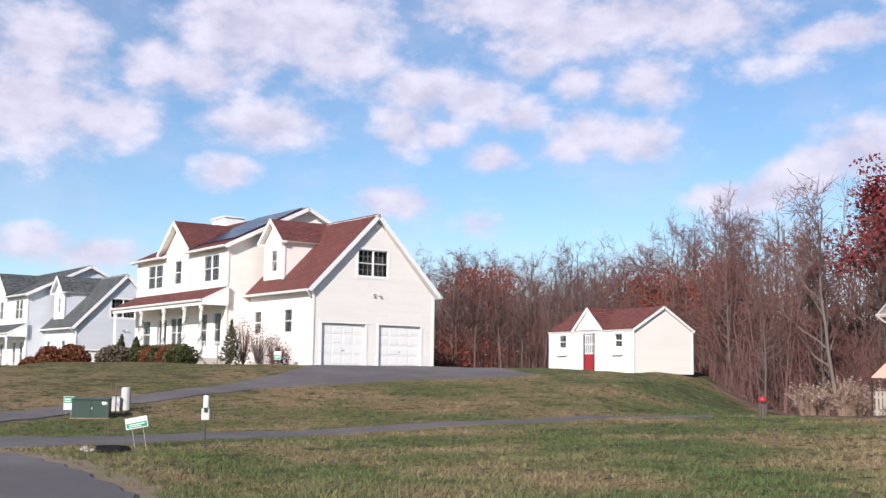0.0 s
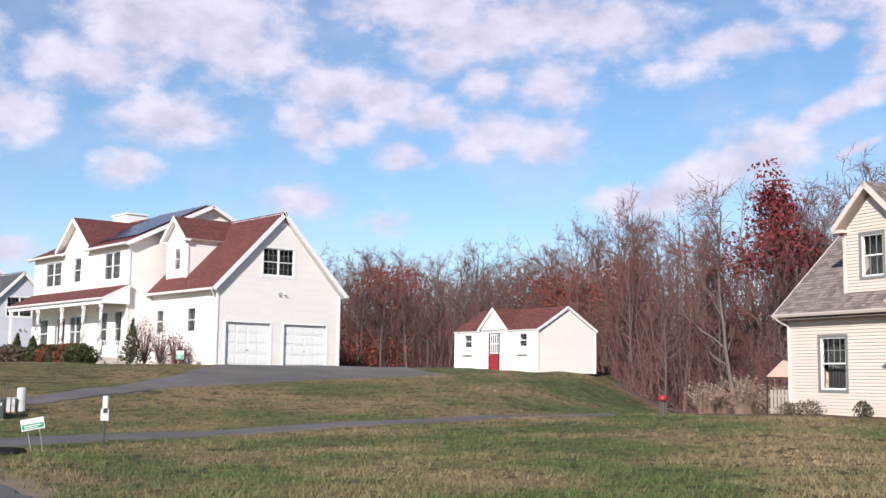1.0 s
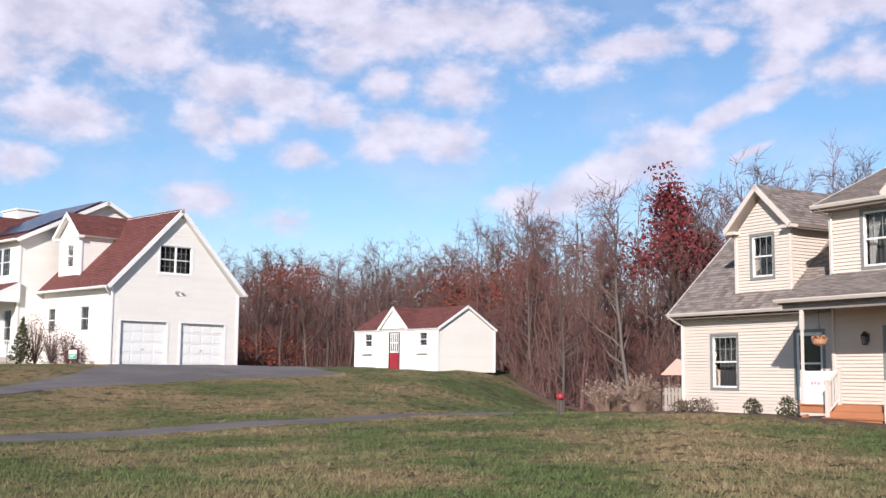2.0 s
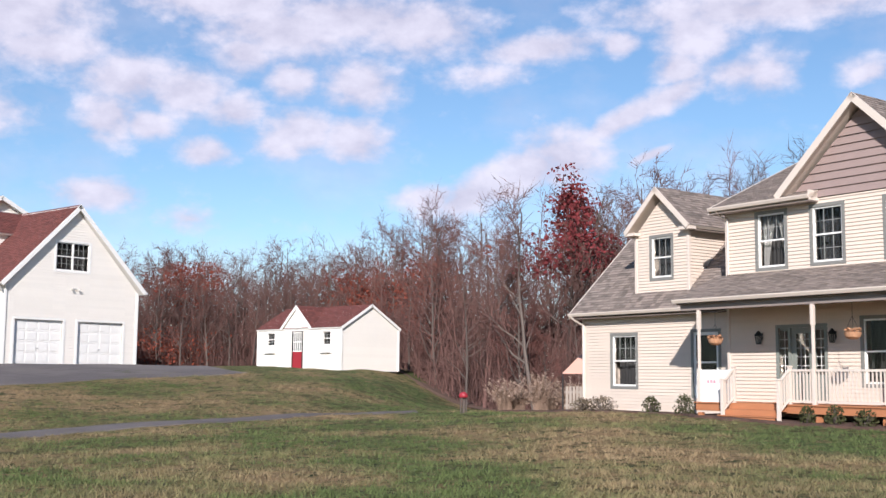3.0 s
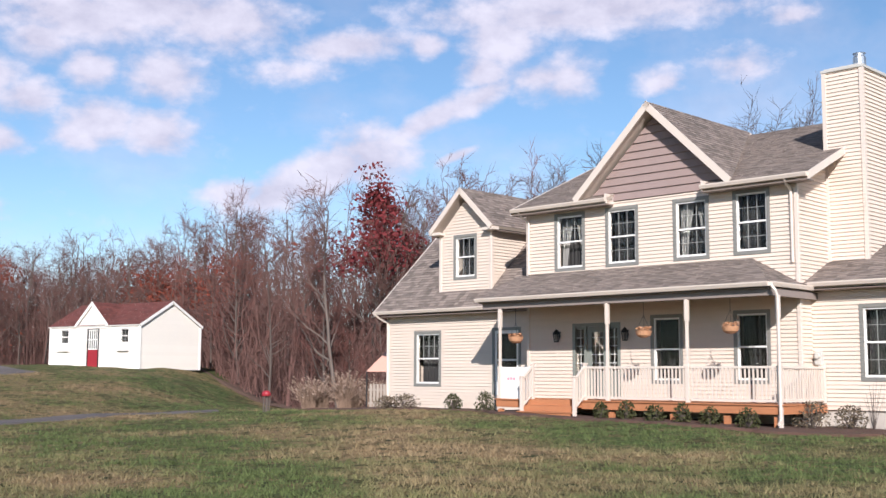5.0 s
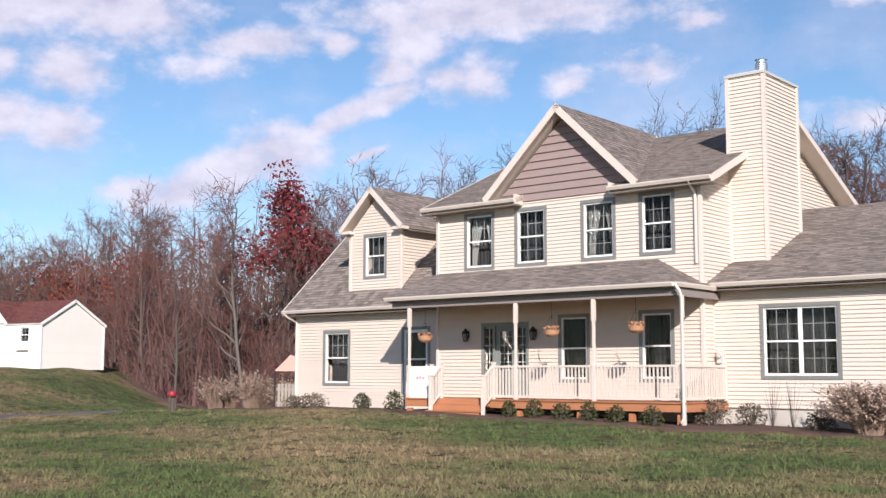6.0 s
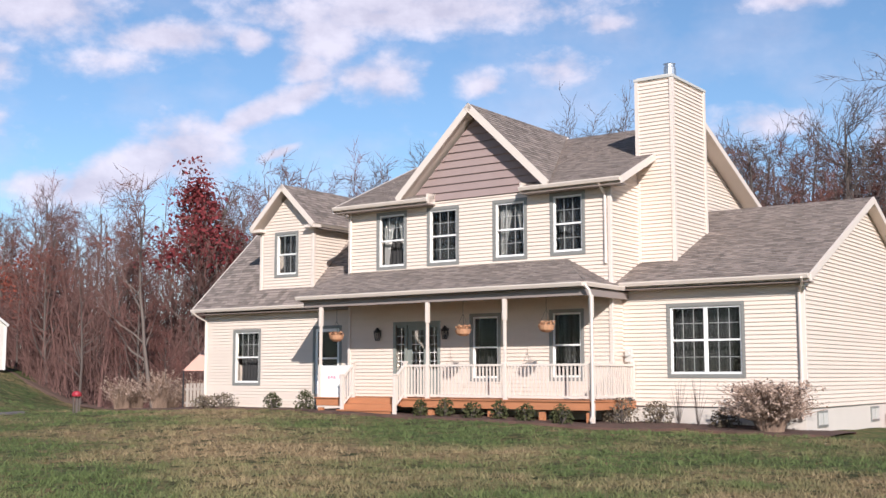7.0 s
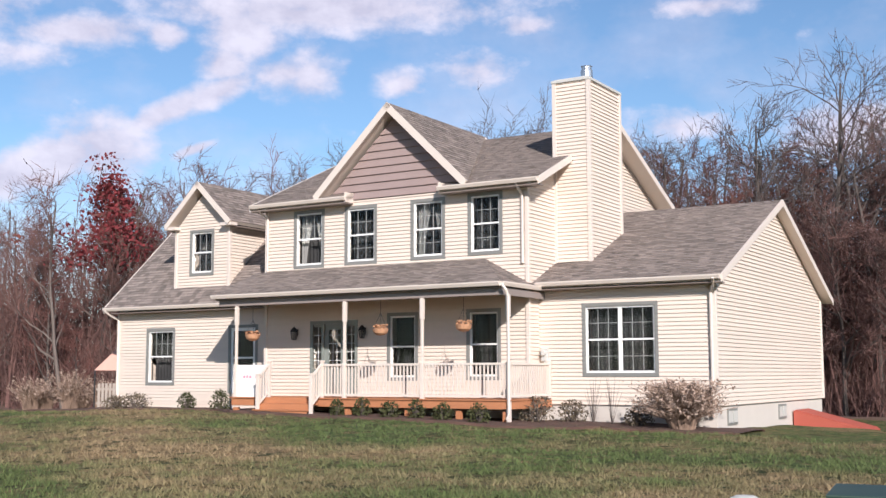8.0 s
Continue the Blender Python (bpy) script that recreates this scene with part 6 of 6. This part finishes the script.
for i, (x, y, r) in enumerate(((-7.12, 23.2, 0.10), (-6.88, 22.9, 0.06), (-6.95, 22.75, 0.05))):
    sh = Shape()
    sh.lathe([(0.0, r * 0.85), (r * 0.55, r * 0.75), (r * 0.95, r * 0.35), (r, 0.0), (r * 0.85, -0.05)], 9)
    sh.v = [(a * rg.uniform(0.85, 1.15), b * rg.uniform(0.85, 1.15), c * rg.uniform(0.9, 1.1)) for a, b, c in sh.v]
    single("stone", sh, STONE, at_ground(x, y), "pale rounded stone by the drain hollow", "stone", group="stones by the drain")
# red-capped post
rp = thing("red_post", "short dark post with a bright red cap on the lawn", "post", at_ground(10.56, 37.68))
for x0, x1, w in ((-0.11, -0.07, 0.02), (-0.03, 0.05, 0.03), (0.08, 0.12, 0.02)):
    sh = Shape()
    sh.box(x0, x1, -w, w, -0.1, 0.56)
    part("leg", sh, BARK, rp)
sh = Shape()
sh.lathe([(0.0, 0.54), (0.15, 0.54), (0.16, 0.60), (0.13, 0.67), (0.08, 0.71), (0.0, 0.72)], 12)
part("cap", sh, RED_PAINT, rp, "bright red domed cap")
# boxes at the roadside, near the camera's end view
cabinet("transformer_box", "dark green metal transformer box at the roadside", at_ground(9.25, 5.62, 0, -62), 1.0, 0.8, 0.58, BOX_GREEN)
pedestal(at_ground(7.52, 5.86), 0.125, 0.63, "pale round utility pedestal at the roadside")

# on the porch
for u in (-6.43, -3.87):
    t = thing("wall_lantern", "black metal wall lantern beside the front door", "lantern", B_POSE @ pose(u, 0, 3.02), group="porch lanterns")
    sh = Shape()
    sh.box(-0.05, 0.05, -0.03, 0.0, 0.12, 0.36)
    part("back_plate", sh, BLACK, t)
    sh = Shape()
    sh.lathe([(0.0, 0.02), (0.08, 0.02), (0.085, 0.05), (0.03, 0.06)], 6, (0, -0.15, 0)), sh.lathe([(0.13, 0.28), (0.12, 0.30), (0.04, 0.40), (0.0, 0.43)], 6, (0, -0.15, 0))
    for k in range(6):
        a = k * 1.0472
        sh.tube((0.075 * math.cos(a), -0.15 + 0.075 * math.sin(a), 0.05), (0.115 * math.cos(a), -0.15 + 0.115 * math.sin(a), 0.29), 0.008, 0.008, 4)
    sh.tube((0, -0.02, 0.3), (0, -0.15, 0.40), 0.012, 0.012, 5)
    part("cage", sh, BLACK, t)
    sh = Shape()
    sh.lathe([(0.06, 0.06), (0.095, 0.28)], 6, (0, -0.15, 0))
    part("glass", sh, GLASS, t).visible_shadow = False
for i, (u, z) in enumerate(((-6.81, 2.98), (-2.19, 3.05), (0.48, 3.10))):
    t = thing("hanging_basket", "coco-lined hanging basket with dry flowers under the porch roof", "hanging basket", B_POSE @ pose(u, -1.62, z), group="hanging baskets")
    sh = Shape()
    sh.lathe([(0.0, 0.0), (0.10, 0.01), (0.19, 0.07), (0.225, 0.17), (0.23, 0.19), (0.20, 0.18), (0.0, 0.16)], 14)
    part("basket", sh, TERRACOTTA, t)
    sh, rg = Shape(), random.Random(i)
    for _ in range(160):
        a, r = rg.uniform(0, 6.28), 0.22 * rg.random() ** 0.5
        leaf(sh, Vector((math.cos(a) * r, math.sin(a) * r, 0.18 + rg.random() * 0.12)), rg.uniform(0.02, 0.045), rg)
    part("flowers", sh, TERRACOTTA, t, fix=False)
    sh = Shape()
    for k in range(3):
        a = k * 2.094
        sh.tube((0.22 * math.cos(a), 0.22 * math.sin(a), 0.19), (0, 0, 0.62), 0.005, 0.005, 4)
    sh.tube((0, 0, 0.62), (0, 0, 4.20 - z), 0.006, 0.006, 4)
    part("chain", sh, BLACK, t)
t = thing("notice_board", "white board with faint red lettering fixed to the porch", "notice board", B_POSE @ pose(0, -1.80, 0))
sh = Shape()
sh.box(-7.24, -6.08, -0.01, 0.012, 1.32, 2.27)
part("board", sh, WHITE, t, bevel=0.004)
sh = Shape()
for a in range(7):
    if a != 3:
        sh.box(-6.98 + a * 0.115, -6.90 + a * 0.115, -0.015, -0.011, 1.88 + 0.01 * (a % 2), 1.96 + 0.01 * (a % 2))
PINK = material("faded_red_ink", (0.62, 0.30, 0.36), 0.6, 0.1, 8.0)
part("lettering", sh, PINK, t)
# meter on the wing
t = thing("electric_meter", "pale electric meter box with conduit on the wall", "meter", B_POSE @ pose(1.78, 0.62, 0))
sh = Shape()
sh.box(-0.10, 0.10, -0.12, 0.0, 2.33, 2.68)
part("box", sh, GREY_METAL, t, bevel=0.012)
sh = Shape()
sh.tube((0.0, -0.12, 2.55), (0.0, -0.20, 2.55), 0.075, 0.065, 12)
part("dial", sh, GREY_METAL, t)
sh = Shape()
sh.tube((0.0, -0.05, 0.9), (0.0, -0.05, 2.34), 0.035, 0.035, 8)
part("conduit", sh, WHITE, t)
# cellar bulkhead
t = thing("cellar_bulkhead", "brick-red sloping cellar bulkhead against the foundation", "bulkhead", B_POSE)
sh = Shape()
sh.prism([(6.58, 7.75, -0.3), (8.75, 7.75, -0.3), (8.75, 7.75, 0.30), (6.58, 7.75, 0.86)], (0, 1.7, 0))
part("body", sh, BULKHEAD, t)
for k in range(2):
    sh = Shape()
    y0 = 7.80 + k * 0.81
    sh.prism([(6.62, y0, 0.853), (8.70, y0, 0.316), (8.70, y0 + 0.79, 0.316), (6.62, y0 + 0.79, 0.853)], (0.005, 0, 0.03))
    part("door", sh, BULKHEAD, t, bevel=0.006)
# garden corner behind the left wing
t = thing("garden_canopy", "pale pink garden canopy on a dark frame", "canopy", at_ground(16.3, 41.2, 0, -20))
sh = Shape()
for k in range(4):
    a, b = k * math.pi / 2 + 0.785, (k + 1) * math.pi / 2 + 0.785
    sh.prism([(0, 0, 2.25), (1.1 * math.cos(a), 1.1 * math.sin(a), 1.45), (1.1 * math.cos(b), 1.1 * math.sin(b), 1.45)], (0, 0, 0.02))
part("cloth", sh, material("pink_cloth", (0.58, 0.33, 0.26), 0.8, 0.08, 3.0), t)
for k in range(4):
    a = k * math.pi / 2 + 0.785
    sh = Shape()
    sh.tube((1.08 * math.cos(a), 1.08 * math.sin(a), -0.1), (1.08 * math.cos(a), 1.08 * math.sin(a), 1.46), 0.02, 0.02, 6)
    part("leg", sh, BLACK, t)
t = thing("fence", "weathered grey picket fence panel behind the house", "fence", at_ground(15.3, 40.4, 0, -12))
for k in range(9):
    sh = Shape()
    sh.box(k * 0.13, k * 0.13 + 0.09, -0.01, 0.01, -0.1, 0.95)
    part("picket", sh, STONE, t)
sh = Shape()
sh.box(-0.05, 1.2, 0.01, 0.05, 0.2, 0.28), sh.box(-0.05, 1.2, 0.01, 0.05, 0.7, 0.78)
part("rail", sh, STONE, t)


# ---- grass ----
def grass_tufts():
    rng = np.random.default_rng(3)
    n, each = 34000, 5
    az = np.radians(rng.uniform(-24, 62, n))
    d = 12.5 + 40.0 * rng.random(n) ** 1.5
    az, d = np.repeat(az, each) + rng.normal(0, 0.045, n * each) / np.repeat(d, each), np.repeat(d, each) + rng.normal(0, 0.045, n * each)
    x, y = d * np.sin(az), d * np.cos(az)
    inv = B_POSE.inverted()
    lu = inv[0][0] * x + inv[0][1] * y + inv[0][3]
    lv = inv[1][0] * x + inv[1][1] * y + inv[1][3]
    lane_l = np.interp(x, *zip(*LANE_FAR))
    lane_r = np.interp(x, *zip(*LANE_NEAR))
    road = np.interp(y, [8, 15.1, 18.5, 21.3, 22.9], [-2.6, -3.8, -5.7, -7.5, -9.4])
    ok = ~((y < lane_l + 0.1) & (y > lane_r - 0.1) & (x < 9.4)) & ~((x < road + 0.1) & (y < lane_r)) & (lv < -0.9 - 2.2 * ((lu > -8.5) & (lu < 3)))
    drive_r = np.interp(y, [29.6, 31.8, 37.9, 43.3, 47.2], [-14.5, -12.2, -10.0, -6.9, -1.9])
    ok &= ~((x < drive_r + 0.2) & (y > 29))
    x, y = x[ok], y[ok]
    n = len(x)
    z = height(x, y)
    h = rng.uniform(0.03, 0.10, n)
    w = rng.uniform(0.006, 0.014, n)
    a = rng.uniform(0, 6.283, n)
    lx, ly = rng.normal(0, 0.05, n), rng.normal(0, 0.05, n)
    base = np.stack([x, y, z], 1)
    dx = np.stack([np.cos(a) * w, np.sin(a) * w, np.zeros(n)], 1)
    dy = np.stack([-np.sin(a) * w, np.cos(a) * w, np.zeros(n)], 1)
    tip = base + np.stack([lx, ly, h], 1)
    v = np.stack([base - dx - dy * 0.5, base + dx - dy * 0.5, base + dy, tip], 1).reshape(-1, 3)
    i = np.arange(n) * 4
    f = np.concatenate([np.stack([i, i + 1, i + 3], 1), np.stack([i + 1, i + 2, i + 3], 1), np.stack([i + 2, i, i + 3], 1)])
    sh = Shape()
    sh.v, sh.f = v.tolist(), f.tolist()
    return single("grass", sh, BLADE, Matrix.Identity(4), "short uneven blades of autumn grass", "grass", kind="stuff", fix=False)


BLADE = material("grass_blades", (0.078, 0.102, 0.029), 0.9, 0.38, 0.2667, 3.2, piece=0.6, second=(0.23, 0.165, 0.088), second_at=0.53, sharp=0.07, grit=0.9)
grass_tufts()
